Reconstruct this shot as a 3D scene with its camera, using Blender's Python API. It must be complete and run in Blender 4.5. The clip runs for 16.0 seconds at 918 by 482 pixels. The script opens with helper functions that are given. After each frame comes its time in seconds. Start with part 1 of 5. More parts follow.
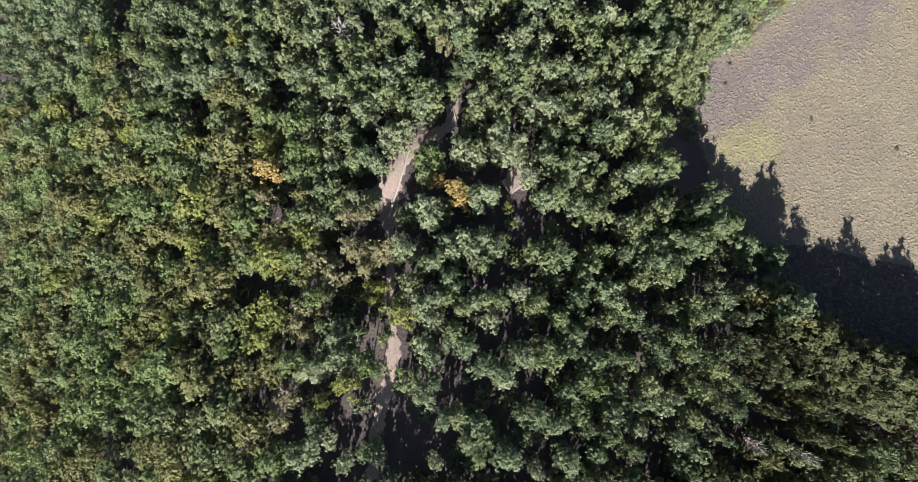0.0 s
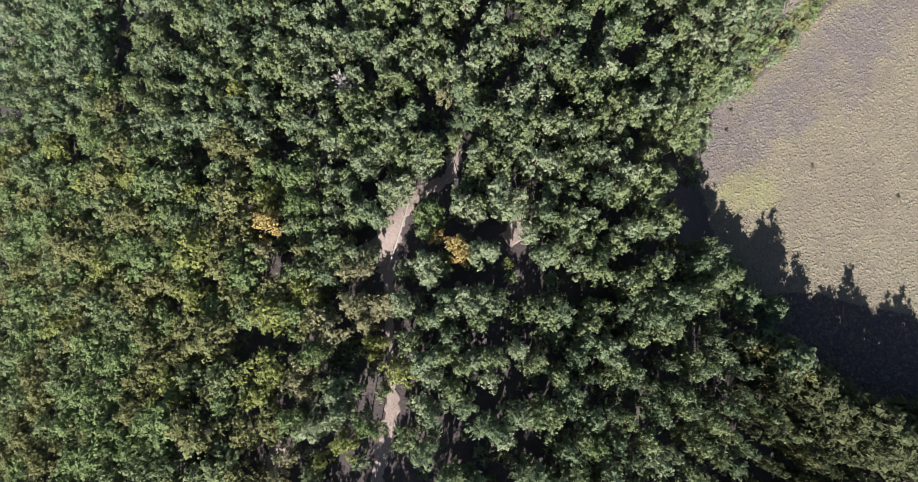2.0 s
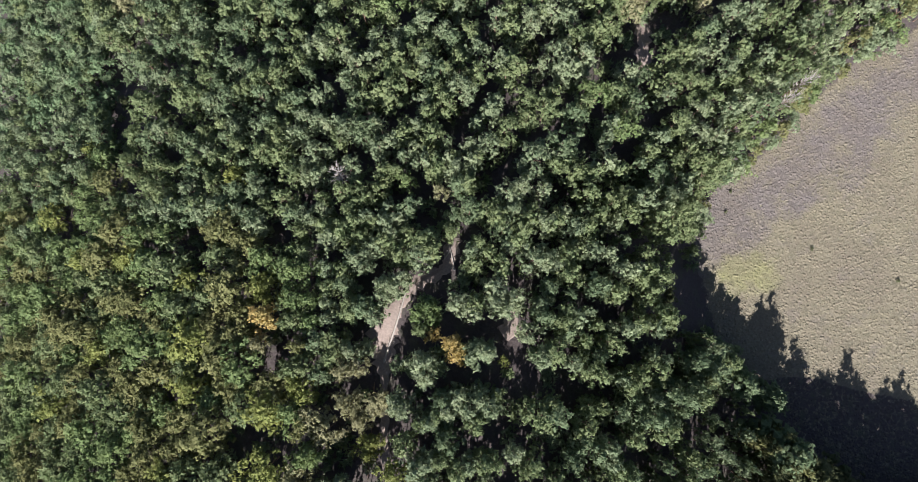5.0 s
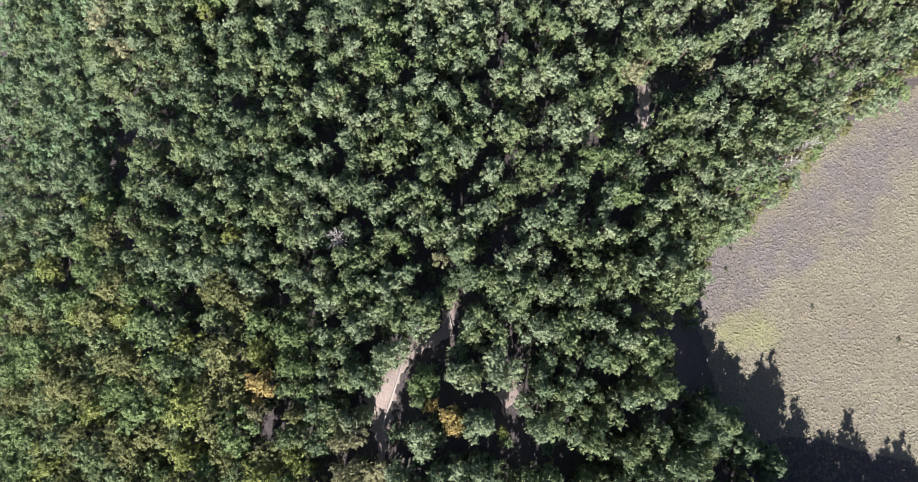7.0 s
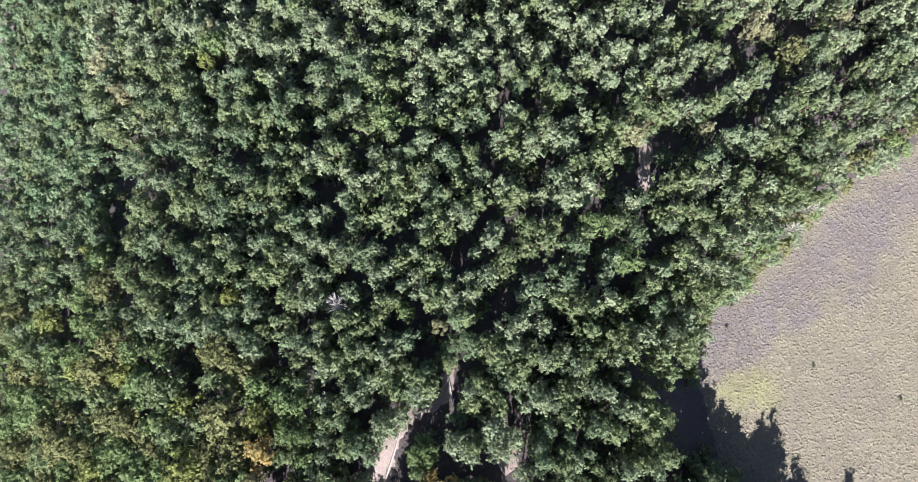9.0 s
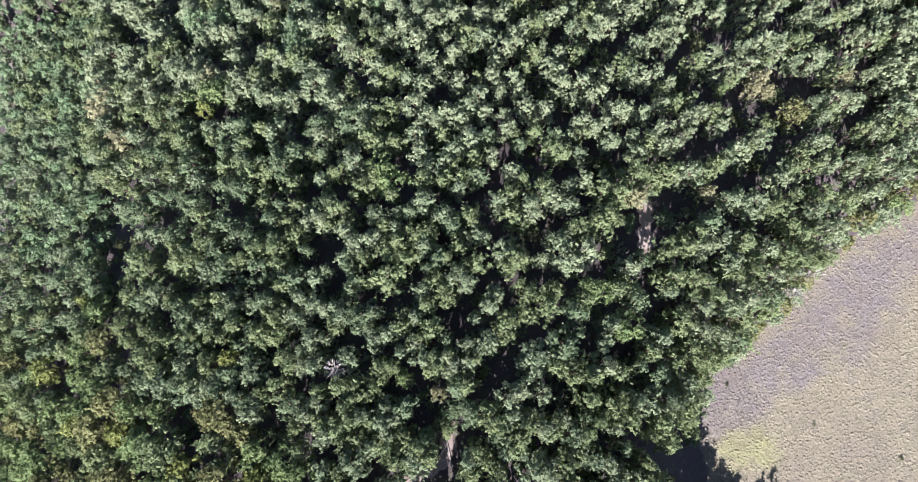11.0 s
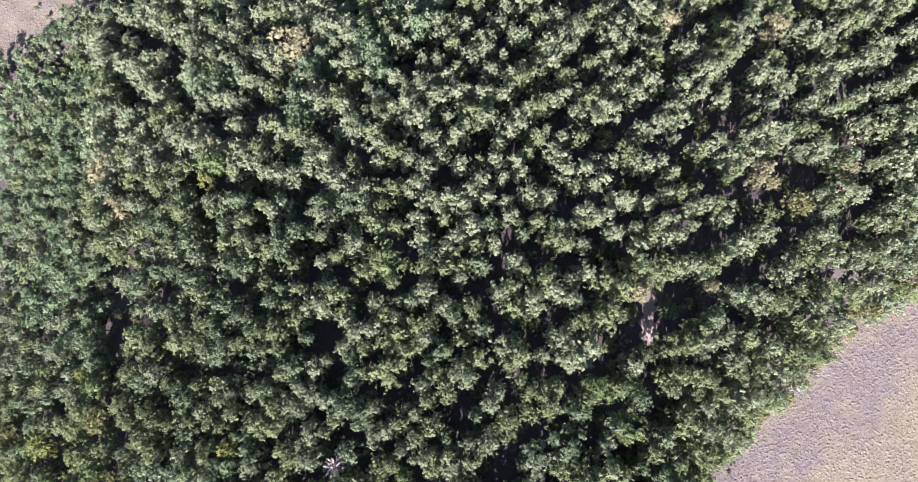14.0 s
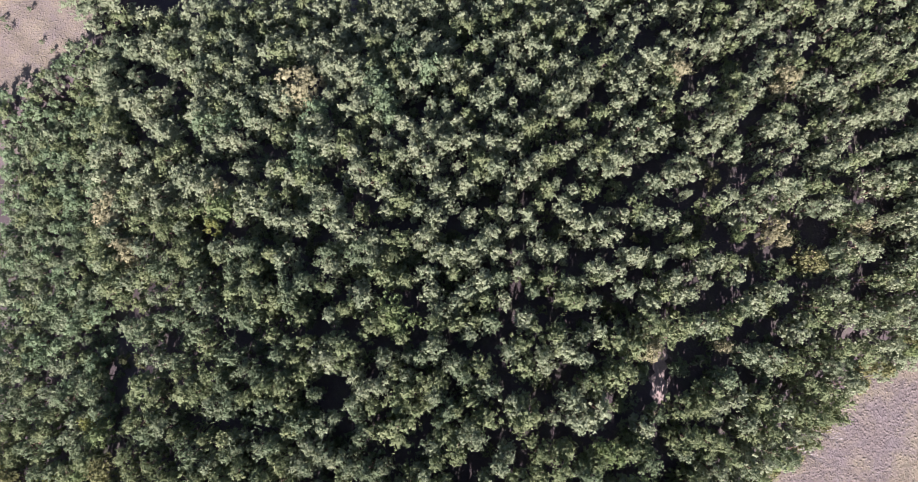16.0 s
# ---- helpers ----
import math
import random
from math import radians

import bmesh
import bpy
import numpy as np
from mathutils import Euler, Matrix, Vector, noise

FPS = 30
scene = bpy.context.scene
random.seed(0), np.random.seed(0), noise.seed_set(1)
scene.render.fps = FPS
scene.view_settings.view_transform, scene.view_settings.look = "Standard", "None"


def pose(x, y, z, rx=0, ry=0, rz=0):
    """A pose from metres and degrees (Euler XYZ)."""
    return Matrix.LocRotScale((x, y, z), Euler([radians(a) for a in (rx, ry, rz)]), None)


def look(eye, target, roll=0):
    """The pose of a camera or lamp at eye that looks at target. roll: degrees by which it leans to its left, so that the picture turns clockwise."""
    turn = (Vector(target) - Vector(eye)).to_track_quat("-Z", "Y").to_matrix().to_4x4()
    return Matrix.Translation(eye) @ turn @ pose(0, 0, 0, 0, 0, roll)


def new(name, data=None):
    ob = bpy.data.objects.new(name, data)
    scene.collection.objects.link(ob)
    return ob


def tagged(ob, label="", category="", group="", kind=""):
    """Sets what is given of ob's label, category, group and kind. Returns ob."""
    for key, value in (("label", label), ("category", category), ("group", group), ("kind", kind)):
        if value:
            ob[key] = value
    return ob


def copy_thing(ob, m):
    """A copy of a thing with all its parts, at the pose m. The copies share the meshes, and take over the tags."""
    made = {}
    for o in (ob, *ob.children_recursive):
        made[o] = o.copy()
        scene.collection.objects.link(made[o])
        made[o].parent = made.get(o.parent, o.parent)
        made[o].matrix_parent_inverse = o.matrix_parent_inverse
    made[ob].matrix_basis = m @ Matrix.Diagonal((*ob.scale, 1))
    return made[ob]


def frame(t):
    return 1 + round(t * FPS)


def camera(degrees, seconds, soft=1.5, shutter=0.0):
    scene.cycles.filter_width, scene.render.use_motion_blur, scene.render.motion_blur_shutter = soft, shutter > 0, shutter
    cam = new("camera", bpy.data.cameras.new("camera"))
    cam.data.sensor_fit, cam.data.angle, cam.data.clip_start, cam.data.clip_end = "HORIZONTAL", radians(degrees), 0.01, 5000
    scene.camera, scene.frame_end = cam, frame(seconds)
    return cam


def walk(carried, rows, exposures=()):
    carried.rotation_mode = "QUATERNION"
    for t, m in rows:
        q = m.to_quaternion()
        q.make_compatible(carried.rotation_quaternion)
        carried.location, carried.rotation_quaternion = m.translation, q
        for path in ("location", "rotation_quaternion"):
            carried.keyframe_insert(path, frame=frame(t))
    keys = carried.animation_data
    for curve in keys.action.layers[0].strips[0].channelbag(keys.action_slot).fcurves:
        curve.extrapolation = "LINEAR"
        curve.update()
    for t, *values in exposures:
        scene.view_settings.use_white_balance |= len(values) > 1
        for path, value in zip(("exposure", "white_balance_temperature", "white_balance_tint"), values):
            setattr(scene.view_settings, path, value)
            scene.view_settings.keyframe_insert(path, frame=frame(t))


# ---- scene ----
SUN, SKY = 5.0, 0.045
EXPOSURES = [(0.0, 1.50, 6300, 16), (2.0, 1.46, 6250, 15), (4.0, 1.35, 6150, 14), (7.0, 1.66, 6050, 15), (9.0, 1.88, 5850, 16), (12.5, 2.03, 5850, 25), (14.0, 2.08, 5950, 30), (16.0, 1.74, 6150, 33)]
cam = camera(68.0, 16.0, soft=0.8)
# seconds, eye in metres, turn in degrees: a drone that looks almost straight down and flies north
PATH = [
    (0.0, 0.717, -2.302, 97.151, 4.8500, 0.4400, 1.1618),
    (0.5, 0.733, -0.940, 97.193, 4.9520, 0.4494, 1.2342),
    (1.0, 0.727, 0.553, 97.279, 5.0062, 0.4571, 1.3072),
    (1.5, 0.727, 2.217, 97.374, 5.0152, 0.4759, 1.3701),
    (2.0, 0.727, 3.931, 97.442, 5.0557, 0.4844, 1.4263),
    (2.5, 0.737, 5.684, 97.522, 5.1066, 0.4838, 1.4853),
    (3.0, 0.785, 7.499, 97.627, 5.1349, 0.4950, 1.5501),
    (3.5, 0.838, 9.328, 97.731, 5.1771, 0.5010, 1.6225),
    (4.0, 0.852, 11.155, 97.834, 5.2405, 0.4840, 1.7007),
    (6.5, 0.813, 20.926, 98.226, 5.4750, 0.4823, 2.0312),
    (7.0, 0.751, 22.955, 98.327, 5.4566, 0.4842, 2.0894),
    (7.5, 0.694, 24.990, 98.419, 5.4463, 0.4921, 2.1431),
    (8.0, 0.619, 26.971, 98.510, 5.4708, 0.4840, 2.1830),
    (8.5, 0.544, 28.891, 98.606, 5.5277, 0.4729, 2.2270),
    (9.0, 0.492, 30.806, 98.708, 5.5850, 0.4824, 2.2870),
    (11.5, -0.024, 40.366, 99.093, 5.8930, 0.3404, 2.5822),
    (12.0, -0.141, 42.331, 99.210, 5.9237, 0.3201, 2.6684),
    (12.5, -0.246, 44.315, 99.337, 5.9208, 0.3132, 2.7458),
    (13.0, -0.353, 46.262, 99.446, 5.9150, 0.3147, 2.8342),
    (13.5, -0.495, 48.161, 99.522, 5.9366, 0.3190, 2.9387),
    (14.0, -0.678, 50.077, 99.559, 5.9600, 0.3326, 3.0333),
    (14.5, -0.950, 51.950, 99.564, 6.0024, 0.3381, 3.1058),
    (15.0, -1.361, 53.710, 99.572, 6.0779, 0.3200, 3.1677),
    (15.5, -1.895, 55.365, 99.600, 6.1638, 0.2766, 3.2408),
    (16.0, -2.519, 56.911, 99.634, 6.2781, 0.2033, 3.3358),
]
walk(cam, [(t, pose(x, y, z, rx, ry, rz)) for t, x, y, z, rx, ry, rz in PATH], exposures=EXPOSURES)
import itertools

# ---- world and sun ----
SUN_UP, SUN_WEST = 37.0, 7.0  # degrees: height of the sun, and how far west of south it stands
world = bpy.data.worlds.new("world")
scene.world = world
world.use_nodes = True
wn = world.node_tree
sky = wn.nodes.new("ShaderNodeTexSky")
sky.sky_type, sky.sun_disc = "NISHITA", False
sky.sun_elevation, sky.sun_rotation = radians(SUN_UP), radians(180 + SUN_WEST)
wn.nodes["Background"].inputs[1].default_value = SKY
wn.links.new(sky.outputs[0], wn.nodes["Background"].inputs[0])
TO_SUN = Vector((-math.sin(radians(SUN_WEST)) * math.cos(radians(SUN_UP)), -math.cos(radians(SUN_WEST)) * math.cos(radians(SUN_UP)), math.sin(radians(SUN_UP))))
lamp = bpy.data.lights.new("sun", "SUN")
lamp.energy, lamp.angle, lamp.color = SUN, radians(0.53), (1.0, 0.96, 0.90)
sun = new("sun", lamp)
sun.matrix_world = look((0, 0, 160), Vector((0, 0, 160)) - TO_SUN)


# ---- materials ----
def material(name):
    m = bpy.data.materials.new(name)
    m.use_nodes = True
    m.node_tree.nodes.clear()
    return m, m.node_tree.nodes, m.node_tree.links


def noise_node(nodes, links, scale, detail=4.0, rough=0.55):
    geo = nodes.new("ShaderNodeNewGeometry")
    n = nodes.new("ShaderNodeTexNoise")
    n.inputs["Scale"].default_value, n.inputs["Detail"].default_value, n.inputs["Roughness"].default_value = scale, detail, rough
    links.new(geo.outputs["Position"], n.inputs["Vector"])
    return n.outputs["Fac"]


def span(nodes, links, value, lo, hi, a=0.0, b=1.0):
    r = nodes.new("ShaderNodeMapRange")
    r.inputs[1].default_value, r.inputs[2].default_value, r.inputs[3].default_value, r.inputs[4].default_value = lo, hi, a, b
    links.new(value, r.inputs[0])
    return r.outputs[0]


def mix(nodes, links, fac, a, b):
    n = nodes.new("ShaderNodeMix")
    n.data_type = "RGBA"
    for socket, v in ((n.inputs[0], fac), (n.inputs[6], a), (n.inputs[7], b)):
        if isinstance(v, (int, float)):
            socket.default_value = v
        elif isinstance(v, tuple):
            socket.default_value = (*v, 1)
        else:
            links.new(v, socket)
    return n.outputs[2]


def finish(nodes, links, colour, rough=0.9, spec=0.2, bump=None, depth=0.1, through_light=0.0):
    p = nodes.new("ShaderNodeBsdfPrincipled")
    p.inputs["Roughness"].default_value, p.inputs["Specular IOR Level"].default_value = rough, spec
    links.new(colour, p.inputs["Base Color"])
    if bump is not None:
        b = nodes.new("ShaderNodeBump")
        b.inputs["Distance"].default_value, b.inputs["Strength"].default_value = depth, 0.8
        links.new(bump, b.inputs["Height"])
        links.new(b.outputs[0], p.inputs["Normal"])
    out = nodes.new("ShaderNodeOutputMaterial")
    if through_light:
        tr = nodes.new("ShaderNodeBsdfTranslucent")
        links.new(colour, tr.inputs[0])
        mx = nodes.new("ShaderNodeMixShader")
        mx.inputs[0].default_value = through_light
        links.new(p.outputs[0], mx.inputs[1])
        links.new(tr.outputs[0], mx.inputs[2])
        links.new(mx.outputs[0], out.inputs[0])
    else:
        links.new(p.outputs[0], out.inputs[0])


def leaf_material(name, dark, light, warm, share=0.25):
    """Leaves: each one its own tone between dark and light, whole boughs drifting towards warm."""
    m, nodes, links = material(name)
    geo = nodes.new("ShaderNodeNewGeometry")
    own = nodes.new("ShaderNodeMath")
    own.operation = "MULTIPLY_ADD"
    links.new(span(nodes, links, noise_node(nodes, links, 1.1, 2.0), 0.3, 0.7, -0.28, 0.28), own.inputs[0])
    own.inputs[1].default_value = 1.0
    links.new(span(nodes, links, geo.outputs["Random Per Island"], 0.0, 1.0, 0.2, 0.75), own.inputs[2])
    own.use_clamp = True
    c = mix(nodes, links, own.outputs[0], dark, light)
    patch = span(nodes, links, noise_node(nodes, links, 0.35, 3.0), 0.42, 0.72, 0.0, share)
    c = mix(nodes, links, patch, c, warm)
    finish(nodes, links, c, 0.85, 0.04, through_light=0.4)
    return m


LEAVES = {
    "dark": leaf_material("leaf_dark_green", (0.080, 0.122, 0.063), (0.202, 0.249, 0.142), (0.208, 0.226, 0.112)),
    "mid": leaf_material("leaf_green", (0.104, 0.146, 0.066), (0.236, 0.275, 0.139), (0.250, 0.255, 0.117)),
    "grey": leaf_material("leaf_grey_green", (0.115, 0.159, 0.087), (0.262, 0.303, 0.182), (0.249, 0.270, 0.146)),
    "olive": leaf_material("leaf_olive", (0.115, 0.128, 0.051), (0.249, 0.253, 0.117), (0.229, 0.207, 0.086), 0.35),
    "lime": leaf_material("leaf_yellow_green", (0.141, 0.171, 0.054), (0.299, 0.320, 0.113), (0.295, 0.273, 0.076), 0.3),
    "pale": leaf_material("leaf_pale_green", (0.149, 0.192, 0.102), (0.309, 0.346, 0.213), (0.281, 0.290, 0.164)),
    "teal": leaf_material("leaf_blue_green", (0.107, 0.166, 0.087), (0.236, 0.311, 0.172), (0.224, 0.266, 0.133)),
    "bright": leaf_material("leaf_bright_green", (0.103, 0.154, 0.062), (0.232, 0.289, 0.128), (0.227, 0.253, 0.097)),
    "gold": leaf_material("leaf_golden", (0.330, 0.240, 0.085), (0.480, 0.370, 0.160), (0.300, 0.290, 0.110), 0.6),
    "deep": leaf_material("leaf_deep_olive", (0.049, 0.064, 0.031), (0.133, 0.147, 0.075), (0.137, 0.130, 0.060), 0.4),
    "dry": leaf_material("leaf_dry_tan", (0.205, 0.200, 0.108), (0.370, 0.352, 0.205), (0.260, 0.265, 0.140), 0.4),
}


def bark_material(name, a, b):
    m, nodes, links = material(name)
    n = noise_node(nodes, links, 6.0, 6.0)
    finish(nodes, links, mix(nodes, links, n, a, b), 0.9, 0.15, n, 0.03)
    return m


BARK = bark_material("bark_grey_brown", (0.10, 0.065, 0.045), (0.24, 0.17, 0.13))
PALEWOOD = bark_material("pale_barkless_wood", (0.27, 0.24, 0.21), (0.46, 0.41, 0.36))
DEADWOOD = bark_material("bare_grey_wood", (0.2, 0.18, 0.165), (0.42, 0.38, 0.35))


def ground_material():
    """Leaf litter, heath, straw, moss and bare soil, by the cover painted on the ground."""
    m, nodes, links = material("ground_cover")
    fine = noise_node(nodes, links, 3.2, 8.0, 0.7)
    mid = noise_node(nodes, links, 0.55, 5.0, 0.6)
    wide = noise_node(nodes, links, 0.12, 4.0, 0.6)
    at = nodes.new("ShaderNodeAttribute")
    at.attribute_name = "cover"
    sep = nodes.new("ShaderNodeSeparateColor")
    links.new(at.outputs["Color"], sep.inputs[0])
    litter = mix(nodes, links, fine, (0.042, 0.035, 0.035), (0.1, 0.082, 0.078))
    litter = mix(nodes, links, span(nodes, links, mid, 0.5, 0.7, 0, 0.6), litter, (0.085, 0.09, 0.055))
    straw = mix(nodes, links, span(nodes, links, fine, 0.3, 0.7), (0.098, 0.084, 0.056), (0.226, 0.200, 0.144))
    straw = mix(nodes, links, span(nodes, links, mid, 0.45, 0.75, 0, 0.35), straw, (0.142, 0.136, 0.086))
    heath = mix(nodes, links, span(nodes, links, fine, 0.3, 0.7), (0.076, 0.066, 0.061), (0.186, 0.162, 0.149))
    heath = mix(nodes, links, span(nodes, links, mid, 0.45, 0.7, 0, 0.4), heath, (0.098, 0.084, 0.075))
    moss = mix(nodes, links, span(nodes, links, fine, 0.3, 0.7), (0.140, 0.138, 0.066), (0.230, 0.222, 0.112))
    edge = nodes.new("ShaderNodeMath")
    edge.operation = "MULTIPLY_ADD"
    links.new(noise_node(nodes, links, 0.3, 7.0, 0.65), edge.inputs[0])
    edge.inputs[1].default_value = 1.2
    edge.inputs[2].default_value = -0.6

    def mask(socket, lo, hi, ragged=1.0):
        add = nodes.new("ShaderNodeMath")
        add.operation = "MULTIPLY_ADD"
        links.new(edge.outputs[0], add.inputs[0])
        add.inputs[1].default_value = ragged
        links.new(socket, add.inputs[2])
        return span(nodes, links, add.outputs[0], lo, hi)

    c = mix(nodes, links, mask(sep.outputs[1], 0.12, 0.95, 2.6), straw, heath)
    c = mix(nodes, links, mask(sep.outputs[2], 0.35, 0.8, 1.6), c, moss)
    c = mix(nodes, links, span(nodes, links, wide, 0.42, 0.62, 0.0, 0.45), c, (0.132, 0.110, 0.086))
    # litter is the forest floor, and also the painted shade on the south meadow
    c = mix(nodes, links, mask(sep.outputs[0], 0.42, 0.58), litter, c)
    vor = nodes.new("ShaderNodeTexVoronoi")
    vor.feature = "SMOOTH_F1"
    vor.inputs["Scale"].default_value, vor.inputs["Smoothness"].default_value = 2.6, 0.3
    links.new(nodes.new("ShaderNodeNewGeometry").outputs["Position"], vor.inputs["Vector"])
    tuss = nodes.new("ShaderNodeMath")
    tuss.operation = "MULTIPLY_ADD"
    links.new(vor.outputs["Distance"], tuss.inputs[0])
    tuss.inputs[1].default_value = -0.8
    links.new(fine, tuss.inputs[2])
    finish(nodes, links, c, 0.95, 0.1, tuss.outputs[0], 0.085)
    return m


def soil_material():
    m, nodes, links = material("pale_track_soil")
    fine, mid = noise_node(nodes, links, 4.0, 8.0, 0.7), noise_node(nodes, links, 0.7, 4.0)
    c = mix(nodes, links, span(nodes, links, fine, 0.3, 0.7), (0.200, 0.158, 0.133), (0.350, 0.280, 0.240))
    c = mix(nodes, links, span(nodes, links, mid, 0.5, 0.7, 0, 0.3), c, (0.246, 0.212, 0.187))
    finish(nodes, links, c, 0.95, 0.1, fine, 0.08)
    return m


def blade_material(name, dark, light):
    m, nodes, links = material(name)
    geo = nodes.new("ShaderNodeNewGeometry")
    finish(nodes, links, mix(nodes, links, geo.outputs["Random Per Island"], dark, light), 0.8, 0.15, through_light=0.2)
    return m


GROUND, SOIL = ground_material(), soil_material()
STRAW = blade_material("straw_blades", (0.148, 0.134, 0.094), (0.220, 0.200, 0.146))
HEATHER = blade_material("heath_blades", (0.108, 0.094, 0.086), (0.180, 0.158, 0.144))
MOSSY = blade_material("yellow_grass_blades", (0.160, 0.152, 0.084), (0.240, 0.224, 0.140))

# ---- the lie of the land ----
MEADOW = [(66, 58), (59.3, 53.2), (54.9, 50.4), (52.3, 48.1), (50.2, 46.3), (47.1, 41.9), (43.3, 37.9), (39.9, 35.2), (36.1, 32.5), (34, 29), (33.6, 26), (34.2, 23), (35, 19), (36.5, 13), (38.5, 8), (42, 2), (47, -3), (53, -8), (60, -10.5), (70, -12), (95, -12), (150, 0), (160, 45), (110, 66), (80, 60)]
GLADE = [(-84, 132), (-83.5, 118), (-83, 110), (-88, 104.5), (-95, 98.5), (-101, 94.5), (-118, 87), (-150, 85), (-160, 140), (-100, 150)]
SLOPE = (8.14, -11.56, -4.83, -1.11, 7.19, 7.52, -1.0, -10.01, 6.41, -0.78)
CANOPY = 8.0


def outside(poly, x, y):
    """Distance from the edge of a field, minus inside it."""
    x, y = np.asarray(x, float), np.asarray(y, float)
    best, inside = np.full(x.shape, 1e9), np.zeros(x.shape, bool)
    for (ax, ay), (bx, by) in zip(poly, poly[1:] + poly[:1]):
        dx, dy = bx - ax, by - ay
        s = np.clip(((x - ax) * dx + (y - ay) * dy) / (dx * dx + dy * dy), 0, 1)
        best = np.minimum(best, np.hypot(x - ax - s * dx, y - ay - s * dy))
        if ay != by:
            inside ^= ((ay > y) != (by > y)) & (x < ax + (y - ay) * dx / dy)
    return np.where(inside, -best, best)


def hill(x, y):
    """The smooth ridge that carries the wood."""
    u, v = np.clip(np.asarray(x, float), -105, 75) / 50, (np.clip(np.asarray(y, float), -40, 125) - 40) / 50
    out, k = 0, 0
    for i in range(4):
        for j in range(4 - i):
            out = out + SLOPE[k] * u**i * v**j
            k += 1
    return out


def smooth(t):
    t = np.clip(t, 0, 1)
    return t * t * (3 - 2 * t)


def land(x, y):
    x, y = np.asarray(x, float), np.asarray(y, float)
    h = (hill(x, y) - 4.0 * smooth((x - 8) / 12) * smooth((38 - y) / 10)) * smooth(outside(MEADOW, x, y) / 13.0)
    h = np.where(x > 60, h * smooth((90 - x) / 30), h)
    g = smooth(outside(GLADE, x, y) / 10.0)
    h = h * g - 37.5 * (1 - g)
    return h + 0.25 * smooth(outside(MEADOW, x, y) / 6.0) * np.sin(x * 0.61 + 1.3 * np.sin(y * 0.23)) * np.sin(y * 0.53 + 0.4)


def put(mesh, verts, faces_flat, per_face, mats=(), index=None, smooth_faces=False):
    n = len(faces_flat) // per_face
    mesh.vertices.add(len(verts))
    mesh.vertices.foreach_set("co", np.ascontiguousarray(verts, np.float32).ravel())
    mesh.loops.add(len(faces_flat))
    mesh.loops.foreach_set("vertex_index", np.ascontiguousarray(faces_flat, np.int32))
    mesh.polygons.add(n)
    mesh.polygons.foreach_set("loop_start", np.arange(0, n * per_face, per_face, dtype=np.int32))
    for m in mats:
        mesh.materials.append(m)
    if index is not None:
        mesh.polygons.foreach_set("material_index", np.ascontiguousarray(index, np.int32))
    mesh.polygons.foreach_set("use_smooth", np.full(n, smooth_faces))
    mesh.update()
    return mesh


# ---- ground ----
def grid_axis(lo, hi, step, far):
    inner = np.arange(lo, hi + step / 2, step)
    steps = step * 1.35 ** np.arange(1, 40)
    out = np.cumsum(steps)
    out = out[out < far]
    return np.concatenate([lo - out[::-1], inner, hi + out])


gx, gy = grid_axis(-110, 80, 0.95, 1500), grid_axis(-35, 125, 0.95, 1500)
GX, GY = np.meshgrid(gx, gy)
GZ = land(GX, GY)
nx, ny = len(gx), len(gy)
idx = np.arange(nx * ny).reshape(ny, nx)
quads = np.stack([idx[:-1, :-1], idx[:-1, 1:], idx[1:, 1:], idx[1:, :-1]], -1).reshape(-1)
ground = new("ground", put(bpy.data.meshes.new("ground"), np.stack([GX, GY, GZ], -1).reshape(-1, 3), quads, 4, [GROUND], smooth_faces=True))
tagged(ground, "hilly ground with brown leaf litter and pale dry meadow", "ground", kind="structure")


def heath_share(x, y):
    """How far the purple-brown heath reaches into the straw meadow."""
    d = -outside(MEADOW, x, y)
    reach = np.clip(10.0 - 1.45 * np.maximum(26.5 - y, 0), -6, 10) + 1.5 * np.sin(x * 0.35)
    rim = np.where(y > 33, smooth((d - 0.8) / 4.0), 1.0)  # a paler strip along the trees
    blotch = 0.35 * np.sin(x * 0.55 + 2.1 * np.sin(y * 0.31)) * np.sin(y * 0.47 + 1.4 * np.sin(x * 0.37))
    return np.clip(smooth(0.5 + (reach - d) / 9) * (0.35 + 0.65 * rim) + blotch * np.exp(-(((reach - d) / 6.0) ** 2)), 0, 1)


def cover(x, y):
    m, g = outside(MEADOW, x, y), outside(GLADE, x, y)
    rim_shade = 16.0 * smooth((x - 40) / 10) * smooth((11 - y) / 9)  # shade of the south rim's tall trees, painted into the meadow as dark litter
    grass = np.clip(0.5 - 0.35 * np.minimum(m + rim_shade, g), 0, 1)
    heath = np.where(g < 3, 0.42, heath_share(x, y))
    moss = np.exp(-(((x - 41.4) / 5.2) ** 2 + ((y - 20.6) / 3.8) ** 2)) 
    return grass, heath, moss


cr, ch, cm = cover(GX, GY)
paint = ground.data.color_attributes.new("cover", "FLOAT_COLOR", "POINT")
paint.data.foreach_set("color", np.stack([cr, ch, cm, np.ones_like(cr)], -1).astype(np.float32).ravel())

